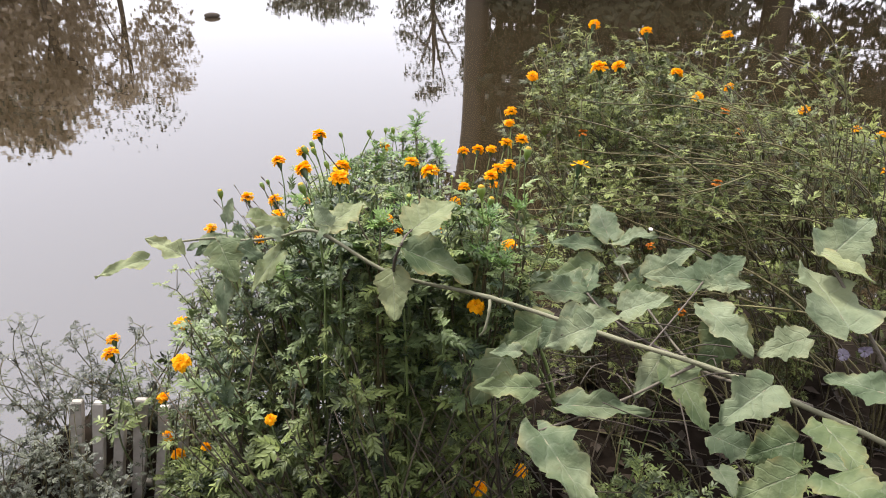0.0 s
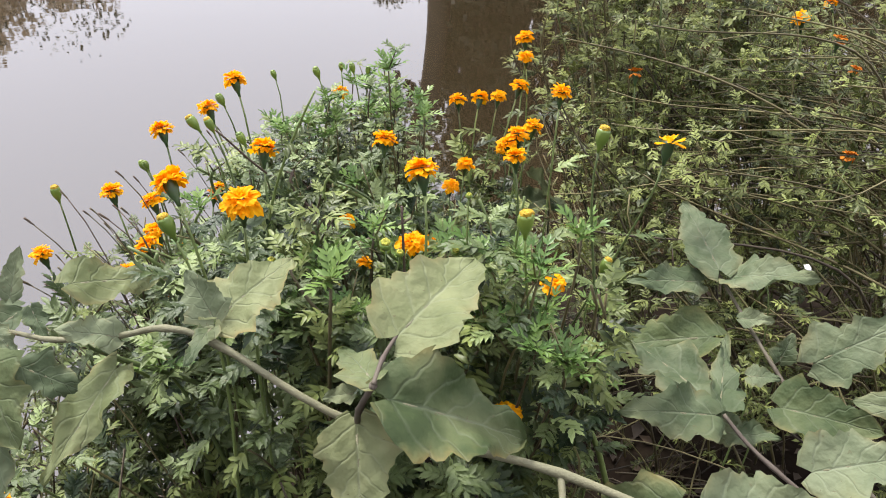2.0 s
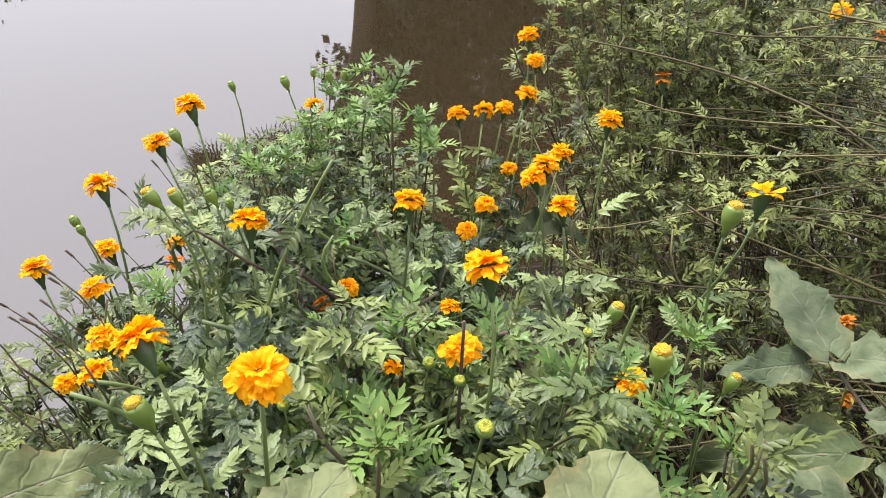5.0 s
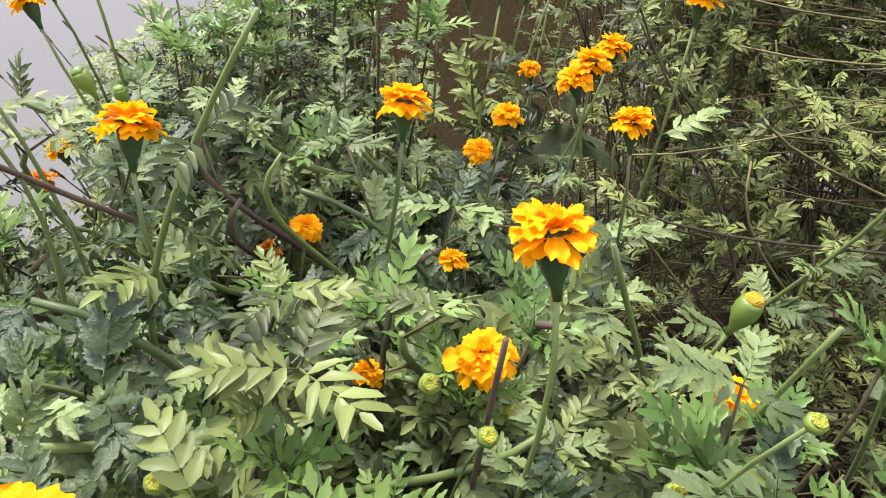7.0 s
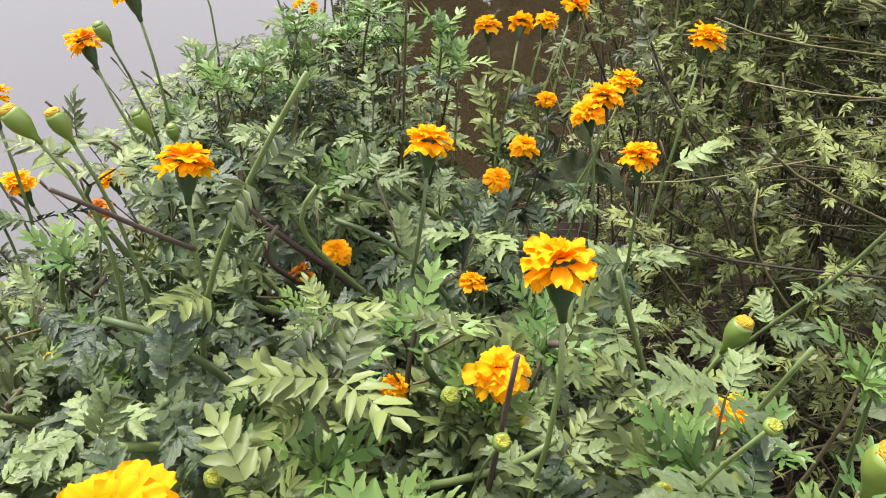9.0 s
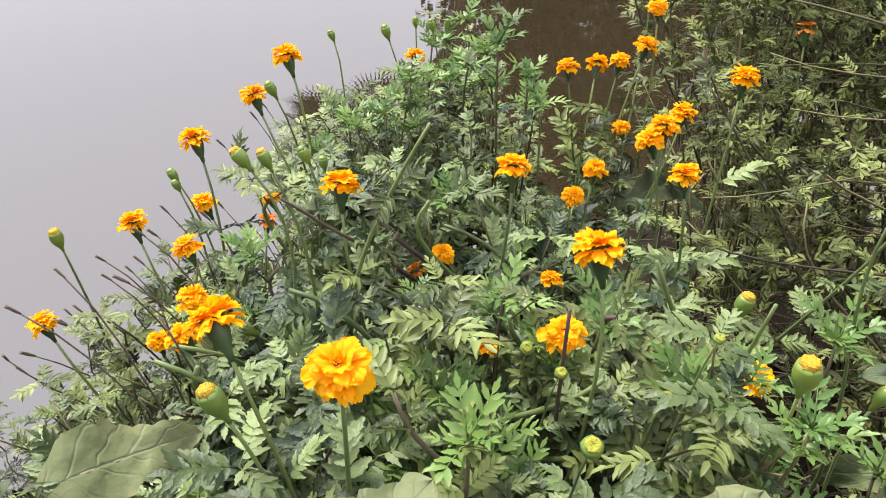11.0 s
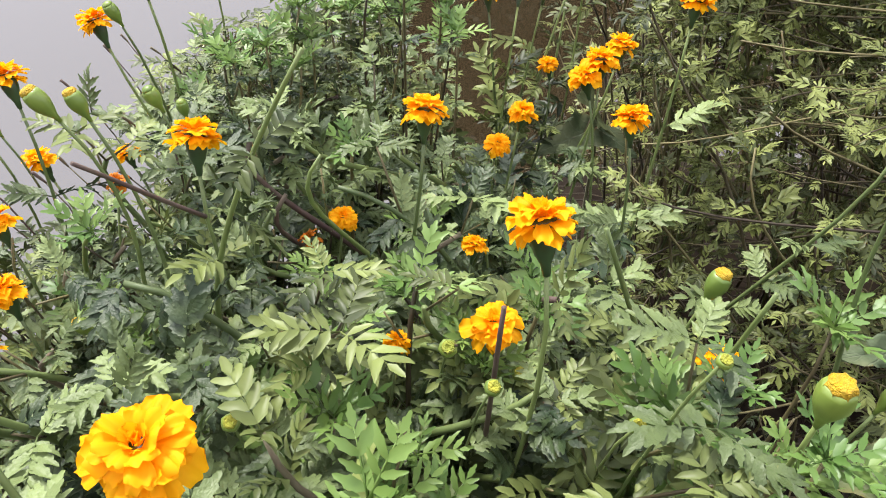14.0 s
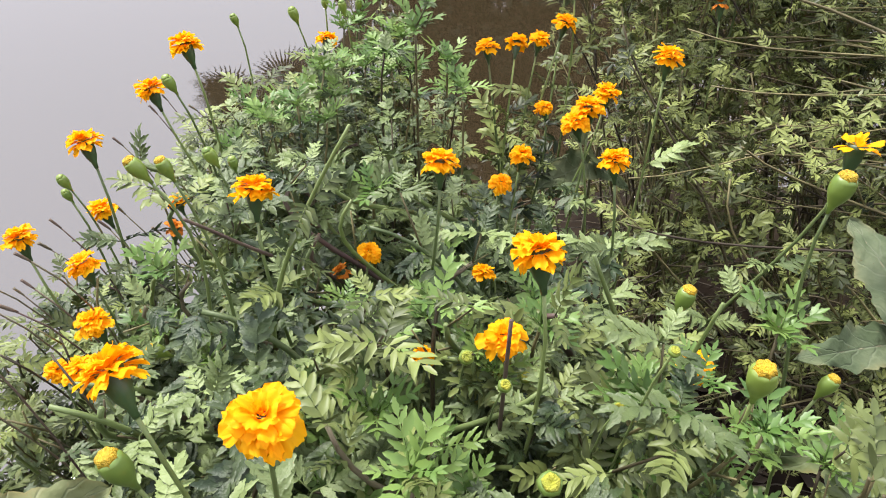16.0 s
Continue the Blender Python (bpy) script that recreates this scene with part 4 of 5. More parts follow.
# the leafy crown of the bush on the river side
for i in range(56):
    x, y = rng.uniform(0.24, 0.85), rng.uniform(2.0, 2.55)
    x += 0.1 * max(0.0, y - 2.3)
    p = nearest((x + rng.uniform(-0.1, 0.2), y - 0.1), BACK)
    foot = (x + rng.uniform(0.0, 0.3), y - rng.uniform(-0.05, 0.25), rng.uniform(0.3, 0.6))
    p.shoot((x, y, back_height(x, y) * rng.uniform(0.84, 1.02)), 7, rng.uniform(0.75, 1.1), 0.4, 0.0019, 0.1, 0.4, foot)
# bare arching stems that sweep from the roots to the water's side
for i in range(90):
    y = rng.uniform(1.5, 2.15)
    x = rng.uniform(0.2 + 0.33 * max(0.0, y - 1.85), 1.2)
    z = back_height(x, y) * rng.uniform(0.6, 0.93)
    p = nearest((x + 0.4, y - 0.2), BACK)
    foot = (x + rng.uniform(0.15, 0.7), y - rng.uniform(-0.05, 0.3), rng.uniform(0.1, 0.55))
    path = p.stem((x, y, z), (-1, rng.gauss(0.1, 0.5), rng.uniform(0.1, 1.4)), rng.uniform(0.0012, 0.0025), 0.2, foot, single=False)
    p.leaves(path, 0.55, 1.0, 4, 0.7, 0.25)
# a fan of long khaki stems that leans out of one stool, almost level at its foot
for i in range(125):
    fx, fy, fz = 1.02 + rng.gauss(0, 0.12), 1.78 + rng.gauss(0, 0.12), 0.66 + rng.gauss(0, 0.09)
    a, length = radians(5 + 80 * rng.random() ** 1.7), rng.uniform(0.3, 0.72)
    tip = (fx - length * math.cos(a), fy + length * rng.gauss(0.1, 0.25), fz + 0.12 + length * math.sin(a) * 0.55)
    p = nearest((fx, fy), BACK)
    path = p.stem(tip, (-1, rng.gauss(0, 0.3), rng.uniform(-0.2, 0.5)), rng.uniform(0.001, 0.002), 0.2, (fx, fy, fz), single=False)
    p.leaves(path, 0.6, 1.0, 3, 0.65, 0.25)
# one tall pale stalk with a few limp leaves at its head
path = BACK[5].stem((1.1, 2.0, 1.17), (0.15, 0, 1), 0.003, 0.1, (1.09, 2.02, 0.6), "pale_stalk", M_SOL_STEM)
BACK[5].leaves(path, 0.8, 1.0, 3, 0.9, 0.3)
# low growth in the hollow between the two clumps
for i in range(34):
    x, y = rng.uniform(0.2, 1.1), rng.uniform(1.5, 2.0)
    nearest((x, y), BACK).shoot((x, y, rng.uniform(0.15, 0.4 + 0.3 * max(0, y - 1.5) / 0.5)), 4, 0.8, 0.55, 0.0016)
for i in range(60):
    x, y = rng.uniform(0.25, 1.3), rng.uniform(1.9, 2.75)
    nearest((x, y), BACK).shoot((x, y, rng.uniform(0.2, 0.65)), 6, rng.uniform(0.8, 1.1), 0.4, 0.0018)
# dark low seedlings under the nightshade branch
LOW = [Marigold(b, 260 + i, "low dark green marigold seedling under a leaning branch", "marigold seedlings", False) for i, b in enumerate(((0.25, 1.2), (0.5, 1.15), (0.75, 1.2), (0.4, 1.35)))]
for i in range(40):
    x, y = rng.uniform(0.12, 0.85), rng.uniform(1.02, 1.4)
    nearest((x, y), LOW).shoot((x, y, rng.uniform(0.1, 0.36)), 6, rng.uniform(0.8, 1.1), 0.3, 0.0015)
for p in LOW:
    p.close(M_LEAF_FAR)
# brown and khaki stalks lying across that hollow, nearly level
for i in range(30):
    x, y, z = rng.uniform(0.1, 0.5), rng.uniform(1.4, 2.1), rng.uniform(0.2, 0.62)
    p = nearest((x + 0.5, y), BACK)
    foot = (x + rng.uniform(0.3, 0.8), y + rng.uniform(-0.25, 0.15), z + rng.uniform(-0.4, 0.15))
    p.stem((x, y, z), (-1, rng.gauss(0, 0.3), rng.uniform(-0.2, 0.4)), rng.uniform(0.001, 0.0019), 0.15, foot, single=False)
# fresh green tufts at the far end
for i in range(45):
    x, y = rng.uniform(1.05, 1.7), rng.uniform(1.65, 1.95)
    nearest((x, y), BACK).shoot((x, y, rng.uniform(0.7, 0.9)), 8, 0.9, 0.3)
for p in BACK:
    p.close(M_LEAF_PALE)

# ---- low twiggy plants and marigolds by the slatted edge ----
EDGE = [Marigold(b, 300 + i, "low marigold with a few orange flowers beside grey slats", "marigolds by the slats", False) for i, b in enumerate(((-0.62, 1.32), (-0.78, 1.5)))]
for x, y, z, s in ((-0.79, 1.45, 0.585, 0.95), (-0.768, 1.379, 0.592, 1.05), (-0.678, 1.406, 0.448, 0.9), (-0.644, 1.35, 0.32, 0.95), (-0.682, 1.4, 0.334, 1.0), (-0.53, 1.25, 0.429, 0.7)):
    flower(x, y, z, s, plants=EDGE)
for i in range(20):
    x, y = rng.uniform(-0.6, -0.42), rng.uniform(1.15, 1.42)
    nearest((x, y), EDGE).shoot((x, y, rng.uniform(0.15, 0.5) + 0.25 * max(0, x + 0.65)), 6, 0.85, 0.3)
for i in range(34):
    x, y = rng.uniform(-0.6, -0.4), rng.uniform(1.28, 1.55)
    nearest((x, y), EDGE).shoot((x, y, rng.uniform(0.35, 0.72)), 6, rng.uniform(0.7, 1.0), 0.3, 0.0016)
for p in EDGE:
    p.close()

for k, (bx, by) in enumerate(((-0.95, 1.62), (-1.1, 1.6), (-0.82, 1.6), (-1.2, 1.45), (-1.0, 1.36), (-1.12, 1.5), (-0.95, 1.44), (-0.84, 1.37))):
    q = Marigold((bx, by), 330 + k, "thin dark twiggy herb with tiny leaves at the water's edge", "twiggy herbs", False)
    q.root.name, q.root["category"] = "herb", "herb"
    for i in range(13):
        x, y = bx + rng.gauss(0, 0.08), by + rng.gauss(0, 0.06)
        q.shoot((x, y, rng.uniform(0.25, 0.54) - (0.16 if k > 2 else 0)), 5, 0.55, 0.2, 0.0014, lean=0.5, side=0.25)
    q.close(M_LEAF_DRY)

# ---- slatted edging ----
fence = thing("slat_fence", (-0.53, 1.47, 0.0), "row of narrow weathered grey slats at the water's edge", "fence")
rng = random.Random(61)
for i in range(10):
    x = -0.4 + 0.055 * i
    top = 0.39 + rng.uniform(-0.02, 0.02)
    w, d, lean = rng.uniform(0.0125, 0.0165), 0.009, -0.2
    verts, faces = [], []
    for j, z in enumerate((-0.03, 0.1, 0.2, 0.3, top - 0.004, top)):
        inset = 0.003 if j == 5 else 0.0
        off = lean * (top - z)
        jig = rng.uniform(-0.0015, 0.0015)
        for sx, sy in ((-1, -1), (1, -1), (1, 1), (-1, 1)):
            verts.append((x + off + sx * (w - inset) + jig, sy * (d - inset), z))
    for j in range(5):
        for q in range(4):
            a, b = j * 4 + q, j * 4 + (q + 1) % 4
            faces.append((a, b, b + 4, a + 4))
    faces += [(20, 21, 22, 23), (3, 2, 1, 0)]
    part("slat", mesh_of("slat", verts, faces, M_SLAT, False), fence)
for z in (0.04, 0.1):
    bar, faces = tube([Vector((x - 0.2 * (0.39 - z), 0.022, z)) for x in (-0.41, -0.15, 0.0, 0.08, 0.14)], 0.012, 6)
    part("rail", mesh_of("rail", bar, faces, M_SLAT), fence)

# ---- the broad-leaved nightshade ----
sol = thing("nightshade_plant", (0.98, 0.52, 0.0), "tall nightshade with a long leaning branch and broad grey-green lobed leaves", "nightshade")
SOL_AT = Vector(sol.location)


def limb(name, pts, r0, r1, mat, label=""):
    pts = [Vector(p) - SOL_AT for p in pts]
    path = []
    for i in range(len(pts) - 1):
        a, b = pts[max(0, i - 1)], pts[min(len(pts) - 1, i + 2)]
        t0, t1 = (pts[i + 1] - a) * 0.17, (b - pts[i]) * 0.17
        seg = bezier(pts[i], pts[i] + t0, pts[i + 1] - t1, pts[i + 1], 6)
        path += seg if i == 0 else seg[1:]
    n = len(path) - 1
    knots = [1 + 0.28 * max(0.0, math.cos(i * 1.05)) ** 6 for i in range(n + 1)]
    return part(name, mesh_of(name, *tube(path, [(r0 + (r1 - r0) * i / n) * knots[i] for i in range(n + 1)], 9), mat), sol, label=label)


limb("main_stem", ((0.98, 0.52, -0.02), (0.95, 0.54, 0.3), (0.85, 0.6, 0.62), (0.68, 0.68, 0.83), (0.429, 0.806, 0.917), (0.25, 0.92, 0.925), (0.077, 1.021, 0.936), (-0.082, 1.053, 0.962),
                   (-0.192, 1.093, 1.012), (-0.235, 1.105, 1.02), (-0.279, 1.118, 1.003), (-0.34, 1.13, 0.99), (-0.41, 1.15, 0.985), (-0.5, 1.12, 0.985)), 0.0048, 0.0018, M_SOL_STEM, "pale leaning main branch")
limb("side_branch", ((0.5, 0.78, 0.9), (0.36, 0.98, 0.86), (0.29, 1.08, 0.868), (0.261, 1.129, 0.885)), 0.0027, 0.0019, M_SOL_DARK)
limb("side_branch", ((0.43, 0.81, 0.91), (0.42, 1.0, 0.82), (0.39, 1.18, 0.825), (0.375, 1.25, 0.84), (0.358, 1.387, 0.872)), 0.0027, 0.0019, M_SOL_DARK)
limb("side_branch", ((-0.082, 1.053, 0.962), (-0.078, 1.03, 1.0), (-0.066, 1.022, 1.032)), 0.0026, 0.0024, M_SOL_DARK)
limb("side_branch", ((-0.066, 1.022, 1.032), (-0.06, 1.045, 1.036), (-0.05, 1.07, 1.037)), 0.0020, 0.0014, M_SOL_DARK)
limb("thorn_twig", ((0.077, 1.021, 0.934), (0.075, 1.0, 0.925), (0.068, 0.985, 0.9), (0.06, 0.985, 0.885)), 0.0032, 0.0014, M_SOL_STEM)
limb("side_branch", ((0.6, 0.72, 0.87), (0.56, 0.74, 0.98), (0.5, 0.83, 1.1)), 0.0031, 0.0019, M_SOL_DARK)
limb("side_branch", ((0.36, 0.85, 0.92), (0.25, 0.84, 0.86), (0.135, 0.8, 0.843)), 0.0024, 0.0016, M_SOL_DARK)
limb("side_branch", ((0.3, 0.885, 0.922), (0.38, 0.98, 0.94), (0.43, 1.04, 0.955)), 0.0015, 0.0012, M_SOL_DARK)


def broad_leaf(base, tip, width, mat=M_SOL, up=(0, -0.5, 1), seed=0, lobes=1.0, sag=0.12, plant=None, taper=0.58):
    """A wavy-edged lobed leaf from base to tip, folded along its midrib, with a ribbed underside and a stalk."""
    rng = random.Random(seed)
    plant = plant or sol
    base, tip = Vector(base) - plant.location, Vector(tip) - plant.location
    length = (tip - base).length
    m = frame_of(tip - base, Vector(up), base)
    width *= 0.81
    fold, twist, wave = rng.uniform(0.05, 0.4), rng.uniform(-0.45, 0.45), rng.uniform(0.03, 0.085)
    ph = [rng.uniform(0, 6) for _ in range(4)]
    nu, nv = 26, 10
    verts, faces, uvs = [], [], []
    for i in range(nu + 1):
        s = i / nu
        shape = (min(1.0, s * 4.5 + 0.06) ** 0.6) * (1 - s) ** taper * 1.42 * (1 - 0.2 * s)
        for k in range(nv + 1):
            v = k / nv * 2 - 1
            saw = (s * 2.6 + (0.18 if v > 0 else 0) + ph[0] * 0.06) % 1.0
            tooth = saw / 0.7 if saw < 0.7 else (1 - saw) / 0.3
            lobe = 1 + (0.34 * lobes * (tooth - 0.55) + 0.05 * math.sin(s * 19 + ph[2] + (2 if v > 0 else 0))) * min(1, (1 - s) * 2.4) * min(1, s * 4)
            w = width * 0.5 * shape * lobe * (1 + 0.2 * noise.noise(Vector((s * 9, seed * 7.3, 3.0 if v > 0 else 0.0))) + 0.07 * math.sin(s * 53 + ph[3]))
            back = -0.13 * length * abs(v) * max(0, 1 - s * 4)
            ripple = wave * length * math.sin(s * 11 + ph[1] + v * 2) * abs(v) + 0.008 * length * math.sin(s * 31 + abs(v) * 8)
            z = fold * abs(v) * w + ripple - sag * length * s * s + twist * v * w * s
            verts.append(m @ Vector((v * w, length * s + back, z)))
            uvs.append((s, k / nv))
    for i in range(nu):
        for k in range(nv):
            a = i * (nv + 1) + k
            faces.append((a, a + 1, a + nv + 2, a + nv + 1))
    me = mesh_of("leaf", verts, faces, mat)
    layer = me.uv_layers.new(name="UVMap")
    for loop in me.loops:
        layer.data[loop.index].uv = uvs[loop.vertex_index]
    ob = part("leaf", me, plant, label="yellowing broad lobed leaf" if mat is M_SOL_OLD else "")
    rib = [m @ Vector((0, length * s * 0.96, -0.0012 - sag * length * (s * 0.96) ** 2)) for s in (0, 0.25, 0.5, 0.75, 1)]
    part("midrib", mesh_of("midrib", *tube(rib, [0.0017, 0.0013, 0.001, 0.0007, 0.0003], 5), M_SOL_STEM), ob)
    return ob


broad_leaf((-0.050, 1.068, 1.037), (0.016, 1.143, 1.066), 0.084, seed=0, lobes=0.3, mat=M_SOL_OLD, taper=0.4)
broad_leaf((-0.194, 1.107, 1.027), (-0.139, 1.155, 1.058), 0.064, seed=1, mat=M_SOL_OLD, lobes=0.4, taper=0.4)
broad_leaf((-0.196, 1.107, 1.027), (-0.218, 1.129, 1.061), 0.038, seed=2)
broad_leaf((-0.197, 1.104, 1.023), (-0.207, 1.056, 1.028), 0.020, seed=3)
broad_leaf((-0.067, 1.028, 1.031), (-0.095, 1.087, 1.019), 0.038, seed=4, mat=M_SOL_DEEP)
broad_leaf((-0.083, 1.046, 1.002), (-0.108, 1.046, 0.998), 0.018, seed=5)
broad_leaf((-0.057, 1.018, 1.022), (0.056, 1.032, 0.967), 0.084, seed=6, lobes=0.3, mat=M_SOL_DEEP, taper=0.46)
broad_leaf((-0.082, 1.045, 0.971), (-0.078, 0.984, 0.914), 0.065, seed=7, lobes=0.15, sag=0.05, mat=M_SOL_OLD, taper=0.5)
broad_leaf((0.355, 1.383, 0.881), (0.341, 1.497, 0.928), 0.077, seed=8)
broad_leaf((0.334, 1.384, 0.862), (0.227, 1.358, 0.891), 0.054, seed=9)
broad_leaf((0.369, 1.372, 0.878), (0.421, 1.299, 0.936), 0.064, seed=10)
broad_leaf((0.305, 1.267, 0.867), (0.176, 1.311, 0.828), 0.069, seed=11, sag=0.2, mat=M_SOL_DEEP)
broad_leaf((0.260, 1.135, 0.884), (0.226, 1.316, 0.849), 0.078, seed=12)
broad_leaf((0.252, 1.127, 0.886), (0.159, 1.120, 0.908), 0.065, seed=13)
broad_leaf((0.260, 1.137, 0.887), (0.301, 1.229, 0.908), 0.032, seed=14)
broad_leaf((0.354, 1.303, 0.865), (0.386, 1.287, 0.875), 0.027, seed=15)
broad_leaf((0.378, 1.243, 0.850), (0.393, 1.255, 0.880), 0.032, seed=16, lobes=0.2)
broad_leaf((0.336, 1.226, 0.844), (0.364, 1.212, 0.854), 0.032, seed=17, lobes=0.2)
broad_leaf((0.392, 1.207, 0.878), (0.464, 1.192, 0.950), 0.073, seed=18)
broad_leaf((0.204, 1.008, 0.895), (0.291, 1.001, 0.916), 0.077, seed=19, lobes=0.5)
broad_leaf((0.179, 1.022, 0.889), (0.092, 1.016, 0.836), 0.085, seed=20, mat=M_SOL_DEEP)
broad_leaf((0.191, 0.994, 0.904), (0.152, 0.961, 0.882), 0.052, seed=21, lobes=0.2)
broad_leaf((0.338, 1.160, 0.861), (0.411, 1.107, 0.882), 0.066, seed=22, mat=M_SOL_DEEP)
broad_leaf((0.265, 1.135, 0.855), (0.313, 1.111, 0.873), 0.039, seed=23)
broad_leaf((0.307, 1.051, 0.893), (0.371, 1.028, 0.939), 0.071, seed=24)
broad_leaf((0.222, 0.917, 0.944), (0.154, 0.933, 0.904), 0.071, seed=25)
broad_leaf((-0.377, 1.089, 1.001), (-0.341, 1.040, 0.958), 0.069, seed=26, mat=M_SOL_DEEP)
broad_leaf((-0.279, 1.098, 0.984), (-0.311, 1.009, 0.959), 0.044, seed=27, mat=M_SOL_OLD, lobes=0.4)
broad_leaf((-0.345, 1.087, 0.998), (-0.297, 1.083, 0.973), 0.038, seed=28)
broad_leaf((-0.368, 1.058, 0.945), (-0.363, 1.004, 0.893), 0.033, seed=29, lobes=0.5)
broad_leaf((-0.383, 1.161, 1.013), (-0.378, 1.185, 1.050), 0.026, seed=30)
broad_leaf((-0.346, 1.191, 1.005), (-0.287, 1.251, 0.976), 0.056, seed=31, mat=M_SOL_OLD, lobes=0.4)
broad_leaf((-0.420, 1.222, 0.956), (-0.467, 1.173, 0.958), 0.040, seed=32)
broad_leaf((-0.416, 1.211, 0.958), (-0.451, 1.162, 0.950), 0.028, seed=33)
broad_leaf((-0.279, 1.114, 1.005), (-0.316, 1.096, 1.030), 0.035, seed=34)
broad_leaf((-0.368, 1.159, 1.002), (-0.348, 1.132, 0.989), 0.022, seed=35)
broad_leaf((-0.394, 1.142, 0.993), (-0.374, 1.126, 0.977), 0.023, seed=36)
broad_leaf((-0.494, 1.058, 0.987), (-0.565, 1.021, 0.979), 0.039, seed=37, mat=M_SOL_OLD)
broad_leaf((-0.443, 1.079, 0.988), (-0.507, 1.100, 1.013), 0.042, seed=38, mat=M_SOL_OLD)
broad_leaf((0.432, 1.040, 0.957), (0.507, 1.069, 0.993), 0.075, seed=39)
broad_leaf((0.430, 1.041, 0.956), (0.339, 1.078, 0.956), 0.058, seed=40)
broad_leaf((0.440, 1.034, 0.954), (0.498, 1.011, 0.967), 0.044, seed=41)
broad_leaf((0.415, 0.979, 0.942), (0.458, 0.881, 0.924), 0.066, seed=42)
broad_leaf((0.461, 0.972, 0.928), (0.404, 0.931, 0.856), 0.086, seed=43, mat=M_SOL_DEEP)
broad_leaf((0.327, 0.895, 0.904), (0.283, 0.857, 0.860), 0.051, seed=44, lobes=0.4)
broad_leaf((0.334, 0.870, 0.909), (0.360, 0.767, 0.877), 0.067, seed=45, mat=M_SOL_DEEP)
broad_leaf((0.434, 0.772, 0.941), (0.356, 0.731, 0.916), 0.077, seed=46)
broad_leaf((0.498, 0.825, 1.103), (0.567, 0.861, 1.149), 0.078, seed=47)
broad_leaf((0.491, 0.735, 1.050), (0.487, 0.864, 1.090), 0.099, seed=48)
broad_leaf((0.489, 0.833, 1.108), (0.517, 0.751, 1.114), 0.028, seed=49, mat=M_SOL_OLD)
broad_leaf((0.495, 0.642, 1.022), (0.442, 0.684, 1.022), 0.052, seed=50)
broad_leaf((0.487, 0.811, 0.990), (0.431, 0.825, 0.957), 0.058, seed=51)
broad_leaf((0.135, 0.800, 0.843), (0.194, 0.659, 0.830), 0.078, seed=52)
broad_leaf((0.136, 0.877, 0.861), (0.044, 0.890, 0.859), 0.050, seed=53, mat=M_SOL_DEEP)
broad_leaf((0.118, 0.927, 0.894), (0.070, 0.932, 0.890), 0.032, seed=54)
broad_leaf((0.098, 0.966, 0.855), (0.044, 0.928, 0.792), 0.077, seed=55, mat=M_SOL_DEEP)
broad_leaf((0.173, 0.832, 0.864), (0.291, 0.803, 0.880), 0.052, seed=56)
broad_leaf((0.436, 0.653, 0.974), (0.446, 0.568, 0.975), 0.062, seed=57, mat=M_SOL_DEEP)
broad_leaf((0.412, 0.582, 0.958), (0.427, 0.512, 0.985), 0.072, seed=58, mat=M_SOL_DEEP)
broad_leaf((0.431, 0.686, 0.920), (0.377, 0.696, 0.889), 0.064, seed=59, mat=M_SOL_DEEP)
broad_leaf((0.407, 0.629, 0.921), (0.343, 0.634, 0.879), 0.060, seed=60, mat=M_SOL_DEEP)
# more leaves low down on the shaded side of the branch
more = random.Random(91)
for i in range(7):
    base = Vector((more.uniform(0.3, 0.75), more.uniform(0.7, 1.05), more.uniform(0.5, 0.76)))
    turn = more.uniform(0, 6.28)
    broad_leaf(base, base + Vector((math.cos(turn) * 0.09, math.sin(turn) * 0.07, more.uniform(-0.06, 0.03))), more.uniform(0.06, 0.09), seed=200 + i)
    limb("leaf_stalk", (base + Vector((0.03, 0.0, 0.0)) + Vector((0.06, -0.03, -0.1)), base + Vector((0.02, -0.01, -0.02)), base), 0.0018, 0.0013, M_SOL_DARK)
# thin dry side twigs
for i in range(16):
    base = Vector((more.uniform(0.2, 0.45), more.uniform(0.74, 0.98), more.uniform(0.84, 0.95)))
    turn = more.uniform(2.2, 5.0)
    d = Vector((math.cos(turn), math.sin(turn) * 0.5, more.uniform(-0.5, 0.5))) * more.uniform(0.06, 0.14)
    limb("dry_twig", (base, base + d * 0.5 + Vector((0, 0, more.uniform(-0.01, 0.015))), base + d), 0.0011, 0.0007, M_DRY)
# a white splash dried on one leaf tip
splash = mesh_of("splash", *lathe(((0.0048, -0.0004), (0.0056, 0.0002), (0.0042, 0.0009), (0.0012, 0.0013)), 9, 0.25), M_SPLASH)
part("splash", splash, sol, axis_pose(Vector((0.1, -0.4, 1)), Vector((0.417, 1.306, 0.935)) - SOL_AT, 0.4, 0.75), "dried white splash on a leaf tip")
# small mauve flower and its buds
for k, (x, y, z) in enumerate(((0.524, 0.745, 1.012), (0.505, 0.755, 1.0))):
    vs, fs = join(petals(random.Random(70 + k), ((5, 0.008, 0.004, 25, -20, 0.001, 0.0),)))
    part("flower", mesh_of("flower", vs, fs, M_PURPLE), sol, axis_pose(Vector((-0.2, -0.7, 0.5)), Vector((x, y, z)) - SOL_AT, k), "small mauve nightshade flower")

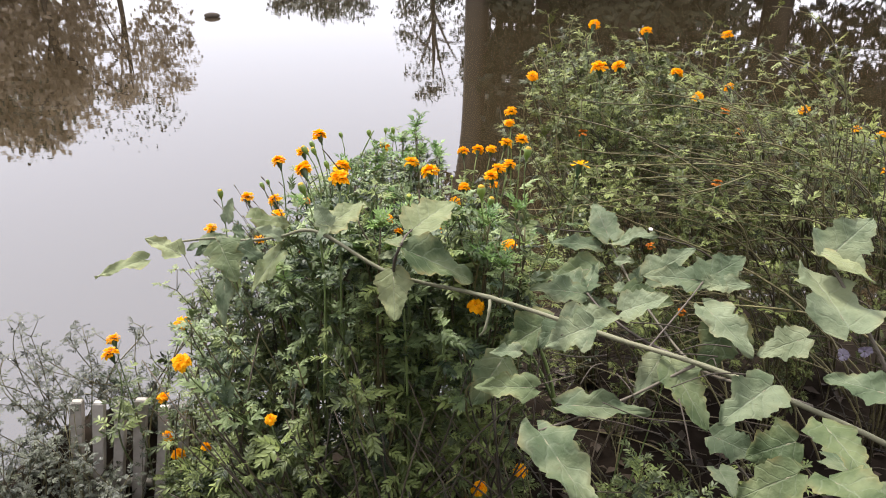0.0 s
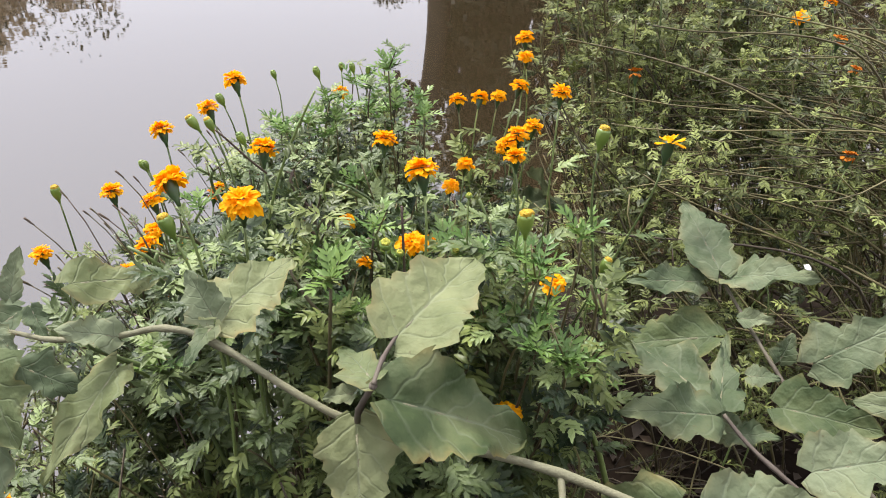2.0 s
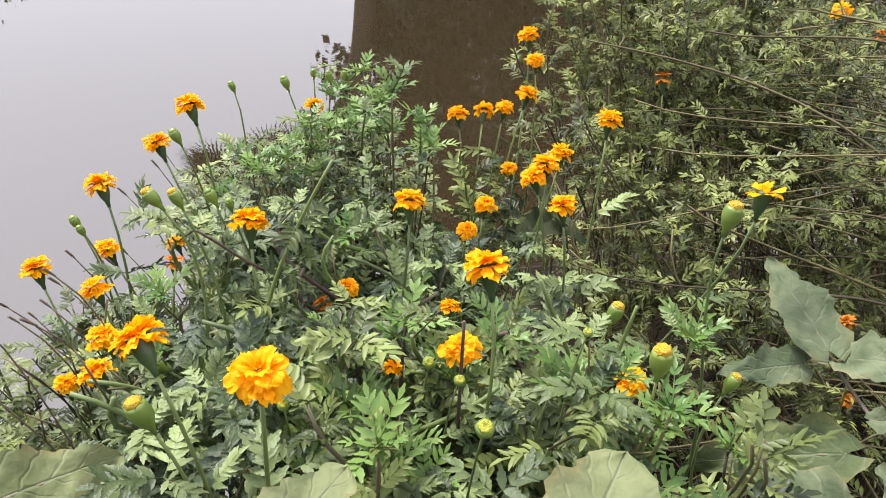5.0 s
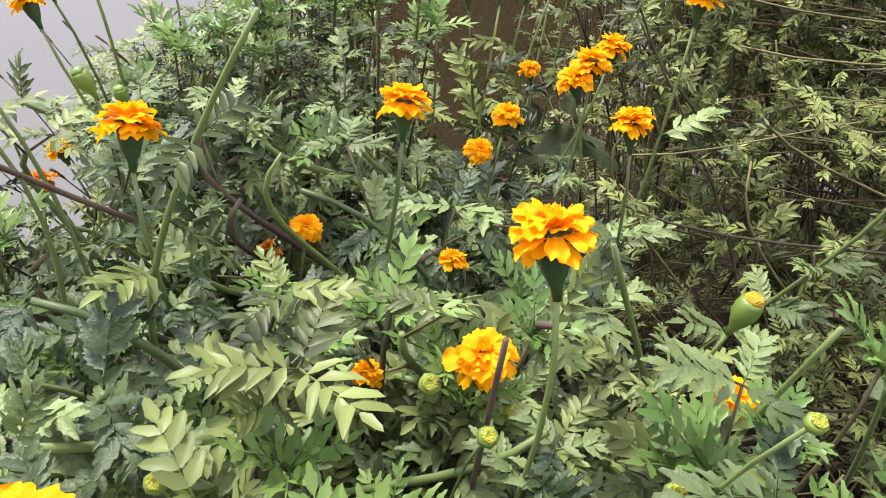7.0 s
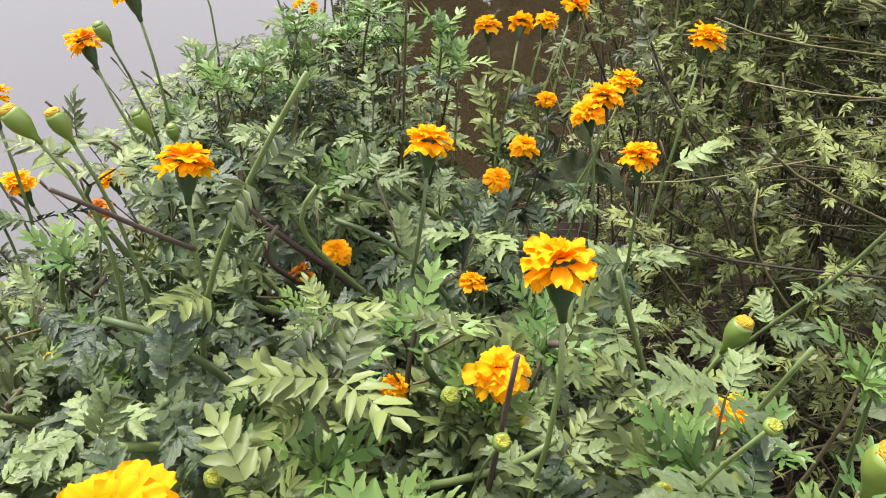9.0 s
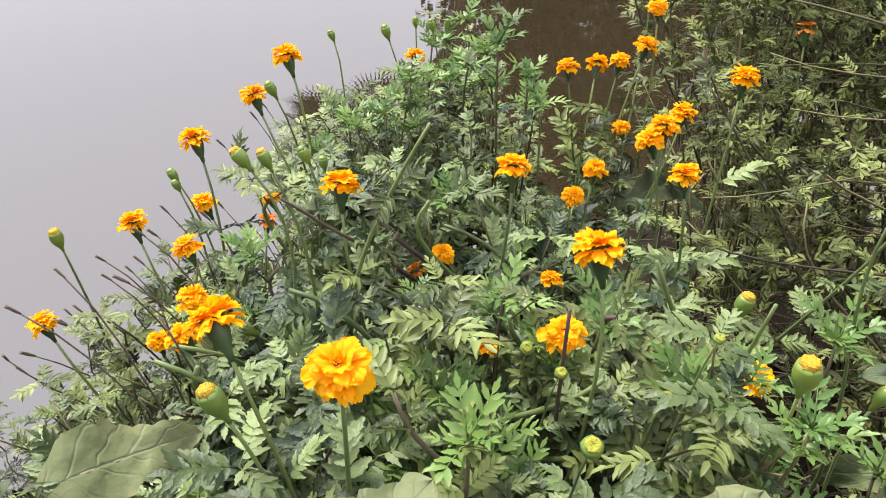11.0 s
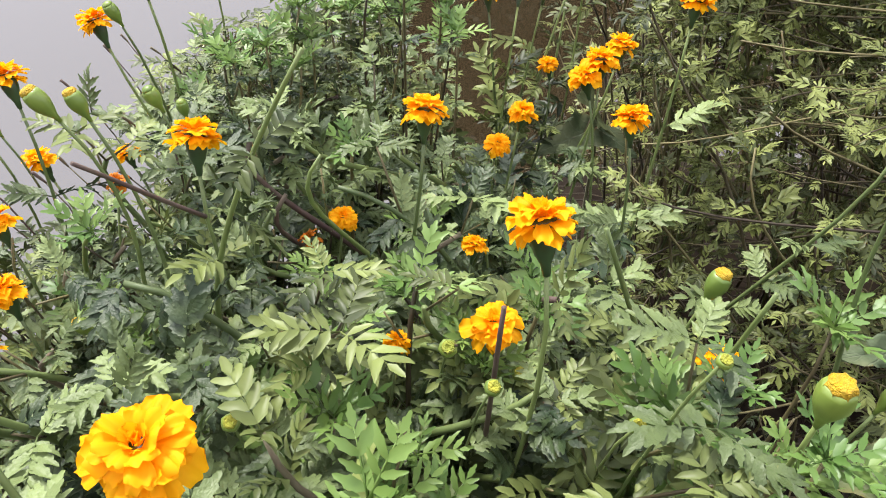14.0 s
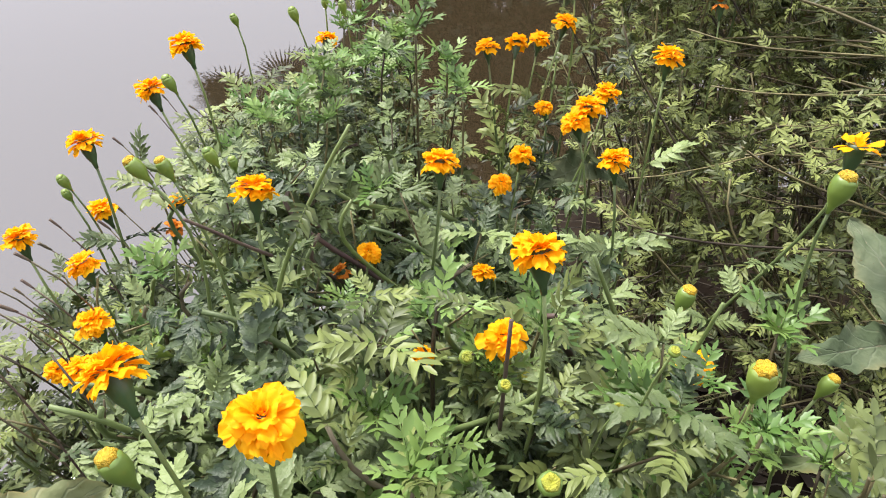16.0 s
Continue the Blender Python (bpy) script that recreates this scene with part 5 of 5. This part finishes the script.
# ---- a small nightshade sprig half hidden behind the flowers ----
sprig = thing("nightshade_sprig", (0.29, 2.02, bank(0.29, 2.02)), "low nightshade sprig with pale broad leaves at the water's edge", "nightshade")
stalk = bezier(Vector((0, 0, 0)), Vector((0.0, 0, 0.4)), Vector((-0.02, 0, 0.6)), Vector((0.262, 1.985, 0.675)) - Vector(sprig.location), 8)
part("stem", mesh_of("stem", *tube(stalk, [0.004 - 0.0002 * i for i in range(9)], 7), M_SOL_STEM), sprig)
broad_leaf((0.262, 1.985, 0.675), (0.215, 1.955, 0.75), 0.095, up=(0, -0.3, 1), seed=301, lobes=0.3, plant=sprig, taper=0.45, mat=M_SOL_OLD)
broad_leaf((0.25, 1.98, 0.665), (0.15, 1.92, 0.67), 0.07, up=(0, -0.8, 1), seed=302, lobes=0.4, plant=sprig)
broad_leaf((0.262, 1.985, 0.66), (0.31, 1.93, 0.65), 0.05, seed=303, lobes=0.5, plant=sprig)

# ---- dead stalks and fallen leaves on the ground ----
rng = random.Random(81)
verts, faces = [], []
for i in range(330):
    x, y = rng.uniform(-0.5, 1.4), rng.uniform(1.1, 2.7)
    a, length, z = rng.uniform(0, 6.28), rng.uniform(0.1, 0.4), bank(x, y) + rng.uniform(0.005, 0.3)
    p = Vector((x, y, z))
    d = Vector((math.cos(a), math.sin(a) * 0.5, rng.uniform(-0.25, 0.45))) * length
    tube([p, p + d * 0.5 + Vector((0, 0, rng.uniform(-0.02, 0.03))), p + d], [0.0018, 0.0015, 0.001], 4, verts, faces)
for i in range(90):
    p = Vector((rng.uniform(-0.45, 0.3), rng.uniform(1.06, 1.2), rng.uniform(0.05, 0.45)))
    d = Vector((rng.gauss(-0.05, 0.3), rng.gauss(0, 0.1), rng.uniform(0.3, 1))).normalized() * rng.uniform(0.12, 0.45)
    tube([p, p + d * 0.5 + Vector((rng.uniform(-0.02, 0.02), 0, 0)), p + d], [0.0024, 0.0019, 0.0012], 4, verts, faces)
dead = new("dead_stalks", mesh_of("dead_stalks", verts, faces, M_DRY))
tagged(dead, "tangle of thin pale dead stalks under the plants", "dead stalks", kind="stuff")
verts, faces = [], []
for i in range(500):
    x, y = rng.uniform(-0.9, 1.4), rng.uniform(1.0, 2.2)
    m = pose(x, y, bank(x, y) + 0.012, rng.uniform(-25, 25), rng.uniform(-25, 25), rng.uniform(0, 360))
    s, n = rng.uniform(0.012, 0.035), len(verts)
    verts += [m @ Vector(q) for q in ((0, -s, 0), (s * 0.5, 0, 0.006), (0, s, 0), (-s * 0.5, 0, 0.006), (0, 0, -0.002))]
    faces += [(n, n + 1, n + 4), (n + 1, n + 2, n + 4), (n + 2, n + 3, n + 4), (n + 3, n, n + 4)]
litter = new("leaf_litter", mesh_of("leaf_litter", verts, faces, M_LITTER))
tagged(litter, "brown curled fallen leaves lying on the soil", "leaf litter", kind="stuff")
